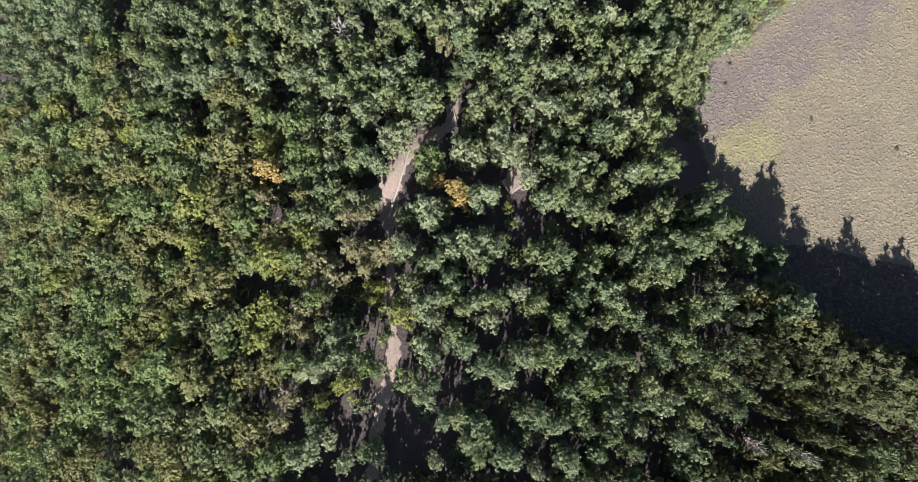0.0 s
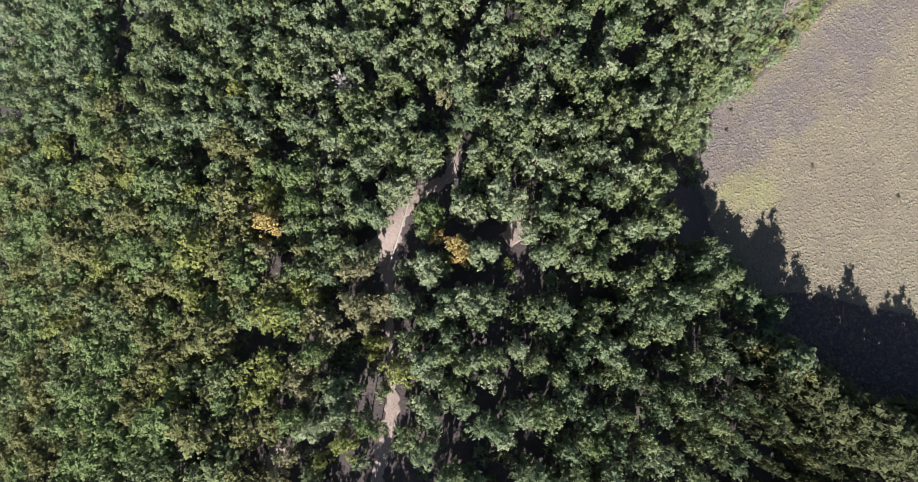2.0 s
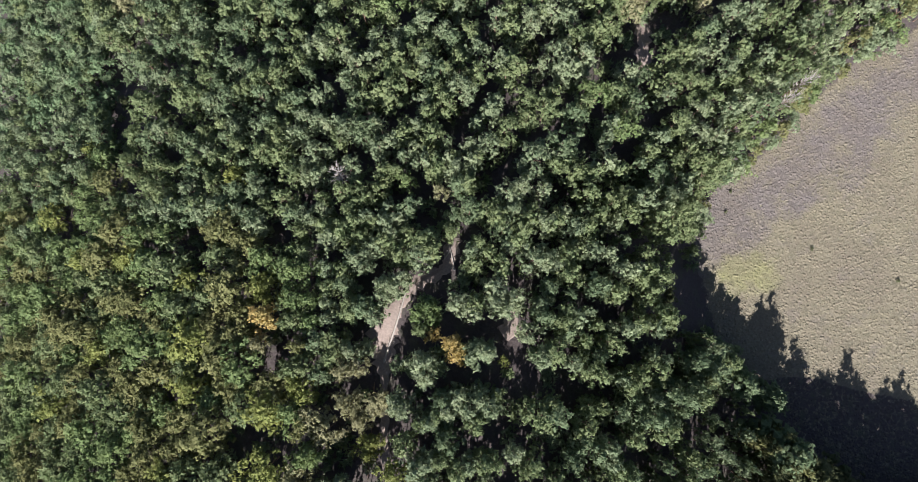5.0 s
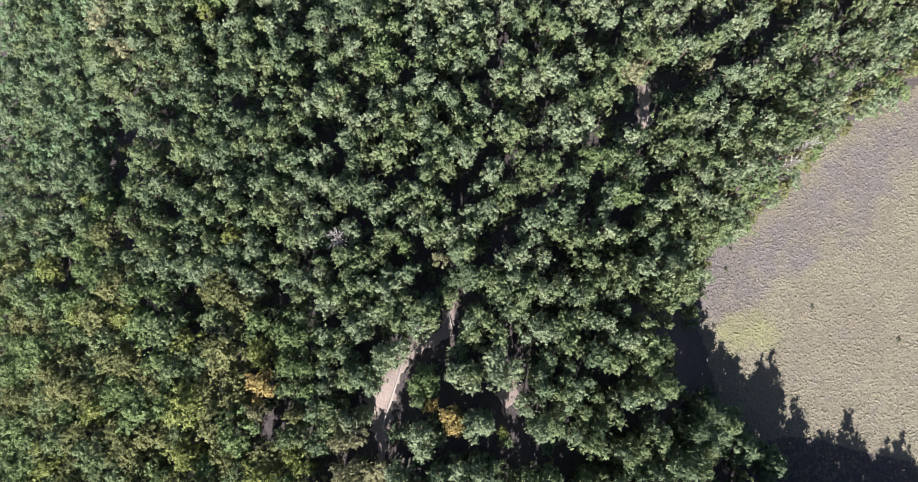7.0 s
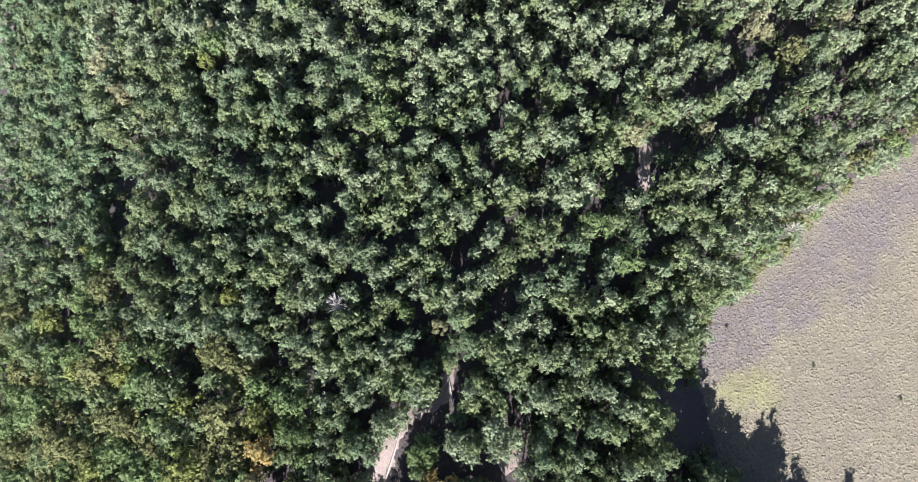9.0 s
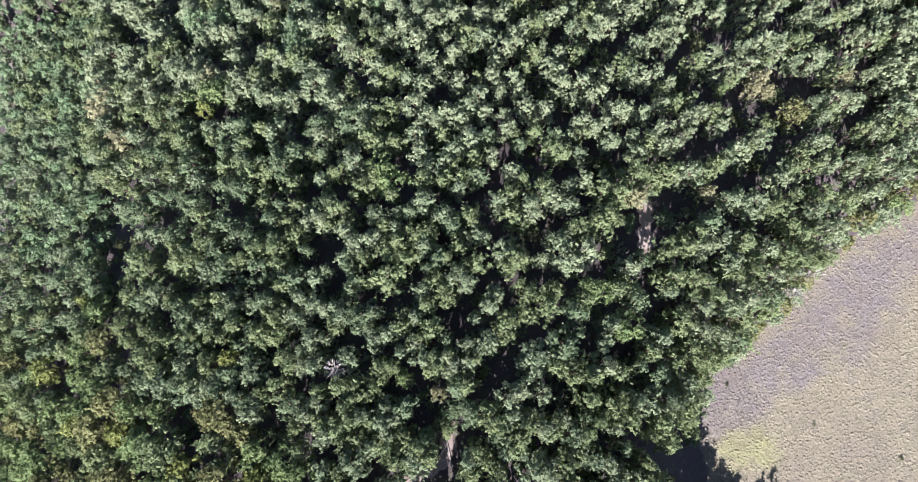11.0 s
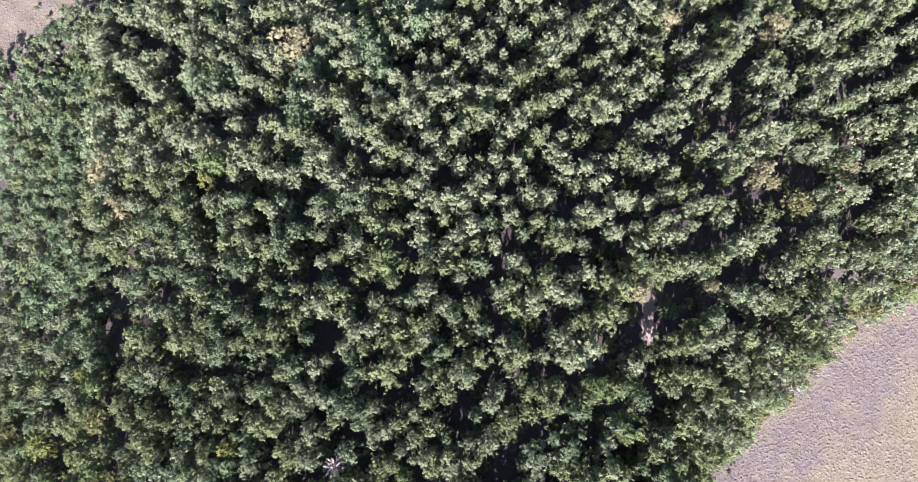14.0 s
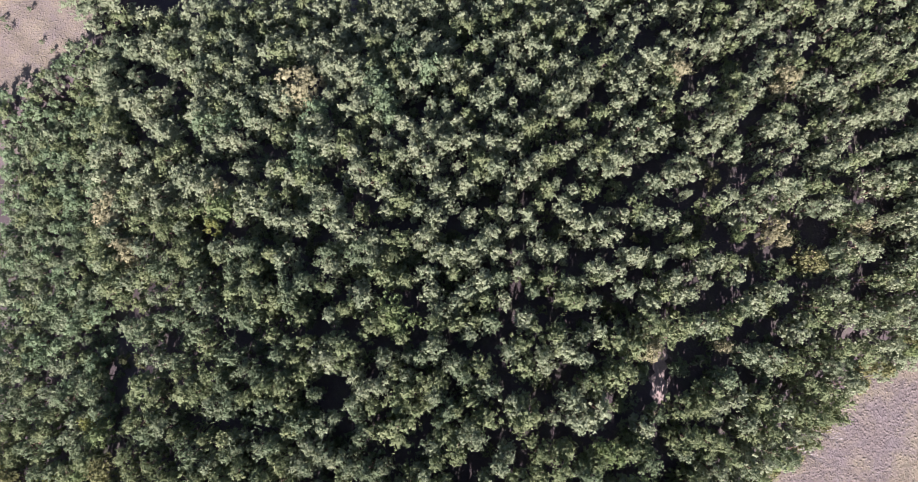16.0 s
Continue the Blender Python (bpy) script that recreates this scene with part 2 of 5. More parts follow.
# ---- track ----
def ribbon(name, line, width, label):
    """A worn dirt track laid over the ground along a line."""
    p = np.array(line, float)
    d = np.concatenate([[0], np.cumsum(np.hypot(*np.diff(p, axis=0).T))])
    s = np.arange(0, d[-1], 0.4)
    cx, cy = np.interp(s, d, p[:, 0]), np.interp(s, d, p[:, 1])
    k = np.ones(9) / 9
    cx, cy = np.convolve(np.pad(cx, 4, "edge"), k, "valid"), np.convolve(np.pad(cy, 4, "edge"), k, "valid")
    tx, ty = np.gradient(cx), np.gradient(cy)
    ln = np.hypot(tx, ty)
    nxv, nyv = -ty / ln, tx / ln
    rng = np.random.default_rng(5)
    cols = np.linspace(-1, 1, 9)
    wob = 1 + 0.3 * np.sin(s * 0.9) * np.sin(s * 0.37 + 1) + rng.normal(0, 0.1, len(s))
    wob = wob * np.sqrt(np.clip(np.minimum(s, s[-1] - s) / 2.0, 0.02, 1))
    wide = np.interp(cy, (-25, -14, -12, -9, -6, 6, 9, 15, 18, 20, 24), (0.85, 0.7, 0.95, 1.05, 0.5, 0.5, 1.6, 1.5, 0.7, 0.8, 1.5)) if name == "track" else 1.0
    ragged = 1 + rng.normal(0, 0.2, (len(s), 2))
    sides = np.where(cols[None, :] < 0, ragged[:, :1], ragged[:, 1:])
    off = cols[None, :] * (width / 2 * wob * wide)[:, None] * sides
    X, Y = cx[:, None] + nxv[:, None] * off, cy[:, None] + nyv[:, None] * off
    rut = -0.07 * (np.abs(np.abs(cols) - 0.5) < 0.2) - 0.12 * (np.abs(cols) > 0.9)
    Z = land(X, Y) + 0.12 + rut[None, :]
    r, c = X.shape
    i = np.arange(r * c).reshape(r, c)
    q = np.stack([i[:-1, :-1], i[1:, :-1], i[1:, 1:], i[:-1, 1:]], -1).reshape(-1)
    ob = new(name, put(bpy.data.meshes.new(name), np.stack([X, Y, Z], -1).reshape(-1, 3), q, 4, [SOIL], smooth_faces=True))
    return tagged(ob, label, "track", kind="structure")


TRACK = [(-10, -40), (-9.3, -23), (-9.6, -20), (-9.2, -18), (-8.8, -15.5), (-8.3, -12.8), (-7.4, -10), (-7.5, -7.3), (-8.3, 0), (-8.7, 5.8), (-9, 8.2), (-9.6, 10.7), (-7.6, 15.4), (-5.6, 17.6), (-3, 18.6), (-1.2, 19.6), (-1, 22), (-0.9, 25.3)]
ribbon("track", TRACK, 1.95, "pale dirt forest track with shallow wheel ruts")
for bit in ([(6.2, 10.3), (6.5, 12.5), (6.8, 15.3)], [(24.1, 46.5), (24.1, 50), (24.2, 56)], [(-21.4, -17.5), (-21.2, -15), (-21, -12)]):
    ribbon("trail", bit, 2.0, "short stretch of bare pale soil between trees")

# ---- trees: shapes ----
def leaf_cards(rng, centres, bough, count, size):
    """Leaf sprays that clothe the boughs: each a small pointed card that points away from the bough."""
    v = rng.normal(0, 1, (len(centres) * count, 3))
    v[:, 2] = np.abs(v[:, 2]) - 0.25
    v /= np.linalg.norm(v, axis=1, keepdims=True)
    c = np.repeat(centres, count, 0) + v * np.repeat(bough, count)[:, None] * np.array([1, 1, 0.7]) * rng.uniform(0.55, 1.15, (len(v), 1))
    a = v + np.array([0, 0, 0.15]) + rng.normal(0, 0.45, c.shape)
    a /= np.linalg.norm(a, axis=1, keepdims=True)
    n = v * 0.5 + np.array([0, 0, 0.9]) + rng.normal(0, 0.35, c.shape)
    n -= a * np.sum(n * a, axis=1, keepdims=True)
    n /= np.linalg.norm(n, axis=1, keepdims=True)
    b = np.cross(n, a)
    ln = size * rng.uniform(0.6, 1.5, (len(c), 1))
    return np.stack([c + a * ln * 1.35, c - a * ln * 0.7 + b * ln * 0.55, c - a * ln * 0.7 - b * ln * 0.55], 1).reshape(-1, 3)


def core_shape():
    """The dense twigs inside a bough: a small six-cornered solid, as triangles."""
    out = []
    for a, b, c in itertools.product((-1, 1), repeat=3):
        out += [(a, 0, 0), (0, b, 0), (0, 0, c)]
    return np.array(out, float) * 1.15


CORE = core_shape()


def clumps(rng, centres, radii, density=200, size=0.165, dense=0.5):
    """Leafy clumps: twigs that each carry a few small leaf sprays, spread over rounded boughs, sparser and coarser low in the crown."""
    low = centres[:, 2] < 0.5 * centres[:, 2].max()
    count = np.maximum((density * radii**2 * np.where(low, 0.35, 1.0) / 6).astype(int), 3)
    own = np.repeat(np.arange(len(centres)), count)
    n = len(own)
    z = rng.uniform(-0.3, 1, n)
    a = rng.uniform(0, 2 * np.pi, n)
    flat = np.sqrt(1 - z * z)
    v = np.stack([flat * np.cos(a), flat * np.sin(a), z], 1)
    lobes = 1 + 0.2 * np.sin(3 * a + own * 1.7) * flat + 0.14 * np.sin(5 * z + own)
    far = np.where(rng.uniform(0, 1, n) < 0.25, rng.uniform(1.0, 1.5, n), rng.uniform(0.6, 1.12, n))
    c = centres[own] + v * (radii[own] * lobes * far)[:, None]
    hidden = np.zeros(n, bool)
    for k in range(len(centres)):
        hidden |= (own != k) & (np.linalg.norm((c - centres[k]), axis=1) < 0.55 * radii[k])
    c, v, own = c[~hidden], v[~hidden], own[~hidden]
    # the leaf sprays of each twig
    per = 6
    tilt = v + np.array([0, 0, 0.35]) + rng.normal(0, 0.35, v.shape)
    c, v, own, tilt = (np.repeat(q, per, 0) for q in (c, v, own, tilt))
    n = len(c)
    c = c + rng.normal(0, 0.115, (n, 3)) * np.array([1, 1, 0.7])
    nor = tilt + rng.normal(0, 0.38, (n, 3))
    nor /= np.linalg.norm(nor, axis=1, keepdims=True)
    way = rng.normal(0, 0.8, (n, 3)) + v * np.array([0.8, 0.8, 0.2])
    way -= nor * np.sum(nor * way, axis=1, keepdims=True)
    way /= np.linalg.norm(way, axis=1, keepdims=True)
    side = np.cross(nor, way)
    ln = size * rng.uniform(0.55, 1.35, (n, 1)) * np.where(low[own], 1.5, 1.0)[:, None]
    leaves = np.stack([c + way * ln * 1.05, c - way * ln * 0.7 + side * ln * 0.75, c - way * ln * 0.7 - side * ln * 0.75], 1).reshape(-1, 3)
    core = (CORE[None] * (dense * radii)[:, None, None] * rng.uniform(0.85, 1.1, (len(radii), 1, 3)) + centres[:, None]).reshape(-1, 3)
    return np.concatenate([leaves, core])


def tiers(rng, height, radius, rows, drop=0.12):
    """Rounded boughs in tiers: rows of (share of height, share of radius, how many, bough radius)."""
    cs, rs = [], []
    lean = rng.normal(0, 0.12, 2) * radius
    skew, way = rng.uniform(0.1, 0.45), rng.uniform(0, 6.28)
    for hz, rr, n, big in rows:
        turn = rng.uniform(0, 6.28)
        for k in range(n):
            if n > 2 and rng.uniform() < drop:
                continue
            a = turn + 2 * math.pi * k / n + rng.normal(0, 0.25)
            reach = radius * rr * rng.uniform(0.6, 1.28) * (1 + skew * math.cos(a - way))
            cs.append((math.cos(a) * reach + lean[0] * hz, math.sin(a) * reach + lean[1] * hz, height * (hz + rng.normal(0, 0.025))))
            rs.append(big * rng.uniform(0.8, 1.2))
    return np.array(cs), np.array(rs)


def spire_crown(seed):
    """A slender forest crown: a few rounded boughs round a pointed top."""
    rng = np.random.default_rng(seed)
    return clumps(rng, *tiers(rng, 8.0, 1.75, ((0.93, 0.08, 1, 0.55), (0.82, 0.40, 4, 0.60), (0.68, 0.70, 6, 0.62), (0.52, 0.72, 5, 0.55), (0.34, 0.5, 4, 0.7), (0.17, 0.4, 3, 0.7)), 0.2), 165)


def tall_crown(seed):
    """A wide forest crown of many leafy boughs."""
    rng = np.random.default_rng(seed)
    return clumps(rng, *tiers(rng, 8.0, 2.4, ((0.92, 0.1, 2, 0.65), (0.82, 0.42, 5, 0.72), (0.70, 0.76, 8, 0.70), (0.54, 0.78, 7, 0.6), (0.36, 0.6, 5, 0.85), (0.18, 0.45, 4, 0.85)), 0.24), 160)


def cone_crown(seed):
    """A tall cone, leafy almost to the ground, as at the rim of a wood."""
    rng = np.random.default_rng(seed)
    return clumps(rng, *tiers(rng, 12.0, 2.8, ((0.97, 0.0, 1, 0.28), (0.92, 0.1, 2, 0.42), (0.85, 0.26, 4, 0.6), (0.75, 0.46, 6, 0.72), (0.63, 0.64, 8, 0.8), (0.5, 0.78, 9, 0.85), (0.35, 0.86, 9, 0.85), (0.18, 0.86, 8, 0.8)), 0.05), 150, 0.18, 0.85)


def dome_crown(seed):
    """A broad lumpy crown of several domes."""
    rng = np.random.default_rng(seed)
    return clumps(rng, *tiers(rng, 7.5, 2.5, ((0.88, 0.12, 2, 0.85), (0.82, 0.48, 5, 0.82), (0.70, 0.82, 8, 0.75), (0.55, 0.8, 5, 0.6)), 0.1), 180, 0.165)


def thicket_crown(seed):
    """A small round young tree of a few dense clumps, leafy to the ground."""
    rng = np.random.default_rng(seed)
    return clumps(rng, *tiers(rng, 5.0, 1.5, ((0.84, 0.15, 2, 0.62), (0.68, 0.62, 5, 0.62), (0.42, 0.75, 4, 0.6)), 0.12), 205, 0.158)


def bare_crown(seed, height=7.0, radius=1.5):
    """Only the grey twigs of a dead top: slender slivers."""
    rng = np.random.default_rng(seed)
    out = []
    for k in range(210):
        a, e = rng.uniform(0, 6.28), rng.uniform(0.2, 1.5)
        s = np.array([0, 0, height * rng.uniform(0.55, 0.95)])
        d = np.array([math.cos(a) * math.cos(e), math.sin(a) * math.cos(e), math.sin(e)])
        side = np.cross(d, rng.normal(0, 1, 3))
        side /= np.linalg.norm(side)
        s = s + d * rng.uniform(0, radius * 0.7)
        ln = rng.uniform(0.3, 0.7)
        out += [s - side * 0.04, s + d * ln, s + side * 0.04]
    return np.array(out)


def tube(rows, sides=6):
    """A tapered limb as quads: rows of (x, y, z, radius)."""
    v, f = [], []
    for x, y, z, r in rows:
        for k in range(sides):
            a = 2 * math.pi * k / sides
            v.append((x + r * math.cos(a), y + r * math.sin(a), z))
    for i in range(len(rows) - 1):
        for k in range(sides):
            f.append((i * sides + k, i * sides + (k + 1) % sides, (i + 1) * sides + (k + 1) % sides, (i + 1) * sides + k))
    return v, f


def trunk_shape(seed, height, radius, limbs=7):
    """A tapered, slightly crooked trunk with limbs."""
    rng = np.random.default_rng(seed + 500)
    r = 0.018 * height
    bend = rng.normal(0, 0.08, 2)
    at = lambda t: (bend[0] * math.sin(3 * t), bend[1] * math.sin(4 * t), height * t)
    v, f = tube([(*at(t)[:2], height * t - (0.4 if t == 0 else 0), r * (1.35 if t == 0 else 1 - 0.9 * t)) for t in (0, 0.12, 0.4, 0.7, 0.93)])
    for k in range(limbs):
        t, a = 0.38 + 0.45 * k / limbs, k * 2.4 + rng.normal(0, 0.3)
        x, y, z = at(t)
        e = radius * (1.1 - t) * 0.95
        w, g = tube([(x, y, z, r * 0.4), (x + math.cos(a) * e * 0.5, y + math.sin(a) * e * 0.5, z + e * 0.22, r * 0.26), (x + math.cos(a) * e, y + math.sin(a) * e, z + e * 0.5, r * 0.08)], 4)
        f += [tuple(i + len(v) for i in q) for q in g]
        v += w
    f = np.array(f)
    return np.array(v), np.concatenate([f[:, :3], f[:, [0, 2, 3]]])


KINDS = {}
for kind, maker, variants, height, radius in (("spire", spire_crown, 10, 8.0, 1.75), ("tall", tall_crown, 8, 8.0, 2.4), ("cone", cone_crown, 5, 12.0, 2.8), ("dome", dome_crown, 6, 7.5, 2.5), ("thicket", thicket_crown, 4, 5.0, 1.5), ("bare", bare_crown, 1, 7.0, 1.5)):
    KINDS[kind] = [(maker(10 * variants + s), trunk_shape(s, height * 0.95, radius, 3 if kind == "thicket" else 5)) for s in range(variants)]
SIZE = {"spire": (8.0, 1.75), "tall": (8.0, 2.4), "cone": (12.0, 2.8), "dome": (7.5, 2.5), "thicket": (5.0, 1.5), "bare": (7.0, 1.5)}

# ---- trees: where they stand ----
SUNNY = [(-1, 24.5), (-1.2, 22.5), (-1.1, 20.5), (-0.9, 19), (-7.8, 15), (-8.8, 12.8), (-9.8, 10.8), (-10.2, 9.5), (-8.8, 7.5), (-8.7, 6), (6.8, 14.6), (6.7, 13), (6.3, 11), (-7.4, -7.8), (-7.4, -9.6), (-8.3, -12.5), (-8.7, -15), (-9.2, -17.8), (-9.6, -19.8), (24.2, 52.8), (24.2, 50.5), (24, 48), (-21.2, -14.5)]
SUNLIT = [(33.4, 26.6), (36, 22.8), (37, 19), (39.4, 16.2), (41.6, 15.2), (43.5, 17.9), (45.5, 13.8), (47.9, 10.1), (50.5, 6.7), (53.3, 9), (55, 11.4), (57.4, 8.3), (62.9, 11.2), (66, 9), (120, 9), (120, 60), (66, 58), (50, 46), (36, 32)]
OPEN_SOUTH = [(-8.4, 13.6, 1.7), (-3.6, 18.4, 2.2), (-1.2, 22.8, 1.3), (-1.3, 13.8, 1.6), (-9, 10.5, 1.8), (-9.2, 6.5, 1.2), (-14, -0.5, 2.3), (-15.4, -4.7, 2), (-10.8, -4.9, 1.4), (-7.9, -8.8, 1.2), (-8.4, -14, 1.6), (-12.5, -15.8, 2.8), (-5.7, -17.4, 2.7), (-2.4, -17.7, 2.8), (4.7, -14.1, 1.8), (1.7, -11.9, 1.8), (8.4, 8.4, 2), (6.9, 13, 1.2), (7.4, 5.5, 1.8), (12.3, 6.7, 1.7), (-4, -11.1, 1.1), (6.3, 0.6, 1.7), (6.7, -4.6, 1.5), (-9.3, 0.3, 1.3), (21.7, 11.7, 1.7), (30, 9.1, 1.4), (19.5, 10.2, 1.6), (-38.2, -20.1, 2.2), (-24.6, -3.5, 1.9), (-37.1, -9, 1.6), (-51.1, -17.2, 2), (-21, -14.5, 1.5)]
OPEN_NORTH = [(28.5, 54.8, 3.0), (20.5, 47.8, 1.9), (24.4, 50, 1.5), (-50, 51.6, 2.6), (-38.5, 53.6, 2), (-57.4, 57.3, 1.9), (5.6, 32.4, 1.9), (-19.7, 48.2, 1.5), (-8, 40.4, 1.9), (-23.5, 36, 1.6), (-59.5, 25.6, 2.4), (-34.6, 19.9, 1.9), (-50.3, 45.3, 1.6), (32.8, 61.1, 1.9), (-41.8, 41.8, 1.4), (12.8, 40.2, 1.4), (47.7, 59.7, 1.9), (23.3, 41.3, 1.5), (38.5, 68.8, 2.3), (45.1, 71.5, 1.9), (38.1, 90.6, 2.6), (31.1, 89.5, 2.1), (35.8, 80.8, 2.8), (-22.9, 66.7, 1.8), (-40.3, 68, 2.8), (-62.3, 95, 3), (-13.2, 54, 1.8), (-26.8, 32.4, 2.1), (51.6, 66.6, 2.1), (47.3, 90.4, 2.1), (0.7, 78.7, 1.9), (-23.9, 79.3, 1.7)]
OPEN_EAST = [(28.2, 24, 1.6), (29.8, 20.6, 2), (31.7, 17, 2), (34, 17, 2), (33.2, 13, 1.6), (37, 14, 2), (40.4, 11, 2), (42, 7, 1.5), (47.6, -11, 1.5), (49.2, -7, 1.5)]
OPEN = OPEN_SOUTH + OPEN_NORTH + OPEN_EAST
PLACED = []  # (x, y, kind, tone, height, radius)
CELL = {}


def near(x, y, r):
    for i in range(int(x // 4) - 1, int(x // 4) + 2):
        for j in range(int(y // 4) - 1, int(y // 4) + 2):
            for px, py, pr in CELL.get((i, j), ()):
                if math.hypot(px - x, py - y) < (r + pr) * 0.5:
                    return True
    return False


def plant(x, y, kind, tone, height, radius, space):
    PLACED.append((x, y, kind, tone, height, radius))
    CELL.setdefault((int(x // 4), int(y // 4)), []).append((x, y, space))


def sun_limit(x, y, r):
    """The greatest height at which a crown here leaves the sunlit patches of the track in the sun."""
    z0, limit = float(land(x, y)), 99.0
    flat = math.hypot(TO_SUN.x, TO_SUN.y)
    for sx, sy in SUNNY:
        dx, dy = x - sx, y - sy
        along = (dx * TO_SUN.x + dy * TO_SUN.y) / flat
        aside = abs(dx * TO_SUN.y - dy * TO_SUN.x) / flat
        if along > -r and aside < r * 0.5 + 0.3:
            limit = min(limit, float(land(sx, sy)) + along * TO_SUN.z / flat - z0)
    if x > 20 and y < 27:
        for step in range(12, 0, -1):
            reach = (z0 + step * 1.4) * flat / TO_SUN.z
            if outside(SUNLIT, x - TO_SUN.x / flat * reach, y - TO_SUN.y / flat * reach) < -0.2:
                limit = min(limit, step * 1.4 - 1.0)
    return limit


def wanted(x, y):
    """Height that lifts a crown to the canopy, which comes down a little towards the meadow."""
    top = hill(x, y) + CANOPY
    top = np.where((x > 38) & (y < 4), np.maximum(top, 15.2), top)
    top = np.where(y > 25, np.minimum(top, 7.4 + 1.6 * np.maximum(outside(MEADOW, x, y), 0)), top)
    return np.clip(top + 0.5 - land(x, y), 5.0, 17.5)


# single trees: x, y and crown radius, stand by stand from south to north
STAND_A0 = [(-16.9, -20, 1.3), (-15.1, -18.2, 1.3), (-11.9, -20.4, 1.1), (-10, -19.7, 1.1), (-8.9, -18.9, 0.93), (-8.2, -19.8, 0.78), (-2.1, -19.6, 0.7), (1.8, -18.1, 0.94), (2.7, -19, 0.94), (5.1, -18.6, 1.3), (6.1, -19.5, 1.1), (8.9, -20.6, 0.79), (12.1, -19.1, 1.1), (12.4, -20.3, 0.96), (16, -19, 0.97), (19.4, -18.8, 0.98), (20.4, -19.6, 0.82), (26.3, -18.2, 1.2), (27.1, -21.6, 1), (28.7, -20.1, 1.2), (32.9, -18.9, 0.71), (38.3, -21.4, 1.6), (39.5, -19, 1.2), (42.9, -21.3, 1.2), (44.3, -18.6, 1.2), (46.7, -19.5, 1.2), (49.1, -19.6, 0.8), (51.8, -20.8, 1.2), (53.1, -21.8, 1.1), (-17.8, -9.8, 1.4), (-16, -10.7, 1.3), (-15.7, -15.1, 0.79), (-15.3, -16.3, 0.63)]
STAND_A1 = [(-15.1, -9.9, 0.96), (-13.8, -9.8, 0.96), (-13.3, -7.2, 1.6), (-12.6, -8.5, 1.1), (-10.8, -6.2, 0.48), (-5.5, -11.4, 1.1), (-3.7, -7.7, 1.1), (-3.6, -12.8, 1.1), (-2.8, -8.9, 1.1), (-2.4, -11.4, 0.78), (-1.2, -7.1, 0.79), (-1, -15.2, 0.94), (-0.6, -6.1, 1.1), (0.2, -14.8, 1.1), (1.1, -17.3, 0.78), (1.3, -7.6, 1.1), (2, -15.9, 1.3), (3, -17.2, 1.1), (3.2, -9.6, 1.3), (4.4, -10.3, 1.1), (5.4, -11.2, 1.1), (6.3, -8.1, 1.1), (7, -14.6, 0.79), (7.6, -8.7, 1.1), (8.5, -14.4, 1.4), (9.5, -7.5, 0.96), (9.5, -8.9, 1.4), (10.4, -15.7, 1.1), (11.4, -8.7, 0.96), (11.7, -15.8, 0.96), (12.4, -12.3, 1.4), (12.7, -8.2, 0.64), (13.4, -14.8, 1.3)]
STAND_A2 = [(14.7, -10.9, 0.81), (15, -16.5, 0.72), (15.3, -8.6, 1.5), (17, -17.2, 0.97), (18, -16.9, 0.81), (18, -15, 1.1), (18, -8.8, 0.82), (18.7, -11.8, 1.1), (19.4, -9.4, 0.98), (20.5, -13.9, 0.82), (20.8, -16.4, 0.99), (22.2, -11.9, 1.2), (23, -8, 1.2), (24.1, -9.4, 0.84), (24.1, -13.9, 1.2), (25.6, -13.5, 0.67), (26.7, -6.5, 1), (26.7, -8.2, 0.85), (27.8, -8.4, 1.2), (27.9, -15.8, 1), (28.6, -12, 1.4), (30.2, -9.7, 1.4), (31.2, -17.6, 1.2), (31.4, -10.5, 1.2), (31.9, -14.7, 1), (33.1, -8.2, 1.1), (33.2, -11.6, 1.2), (34.1, -15.3, 1.6), (34.4, -9, 0.79), (35.2, -6.8, 1.1), (35.9, -13.5, 1.1), (36.6, -8.3, 0.8), (38.3, -10.8, 1.6)]
STAND_A3 = [(38.4, -6.7, 1.2), (38.9, -15.4, 0.89), (39, -9.2, 1.1), (41.8, -11.5, 1.2), (42.5, -8.2, 0.62), (43.4, -14.6, 0.89), (45.1, -15.2, 1.2), (46.9, -13.8, 1.1), (47.1, -6.4, 1.6), (47.8, -16.6, 0.8), (49.7, -11.5, 0.71), (50.5, -9, 0.89), (51.7, -15.1, 1.1), (52.8, -13.4, 1.1), (54.2, -10.9, 1.1), (-18.8, 1.7, 1.3), (-17.3, 0.4, 1.3), (-15.1, -5.9, 0.64), (-5.2, -0.8, 1.1), (-4, 1.7, 0.8), (-3.9, -3.3, 1.3), (-2.9, -4.9, 1.1), (-2.7, 1.5, 1.1), (-2.6, -2.7, 1.1), (-1.8, 2.5, 1.1), (-1.5, 4.4, 0.97), (-1.4, -2.4, 0.8), (-0.8, 0, 1.4), (-0.5, 3.1, 0.96), (0.1, 4.5, 1.1), (0.6, -3.2, 1.1), (1.4, 3.1, 0.96), (2.1, -2.6, 0.95)]
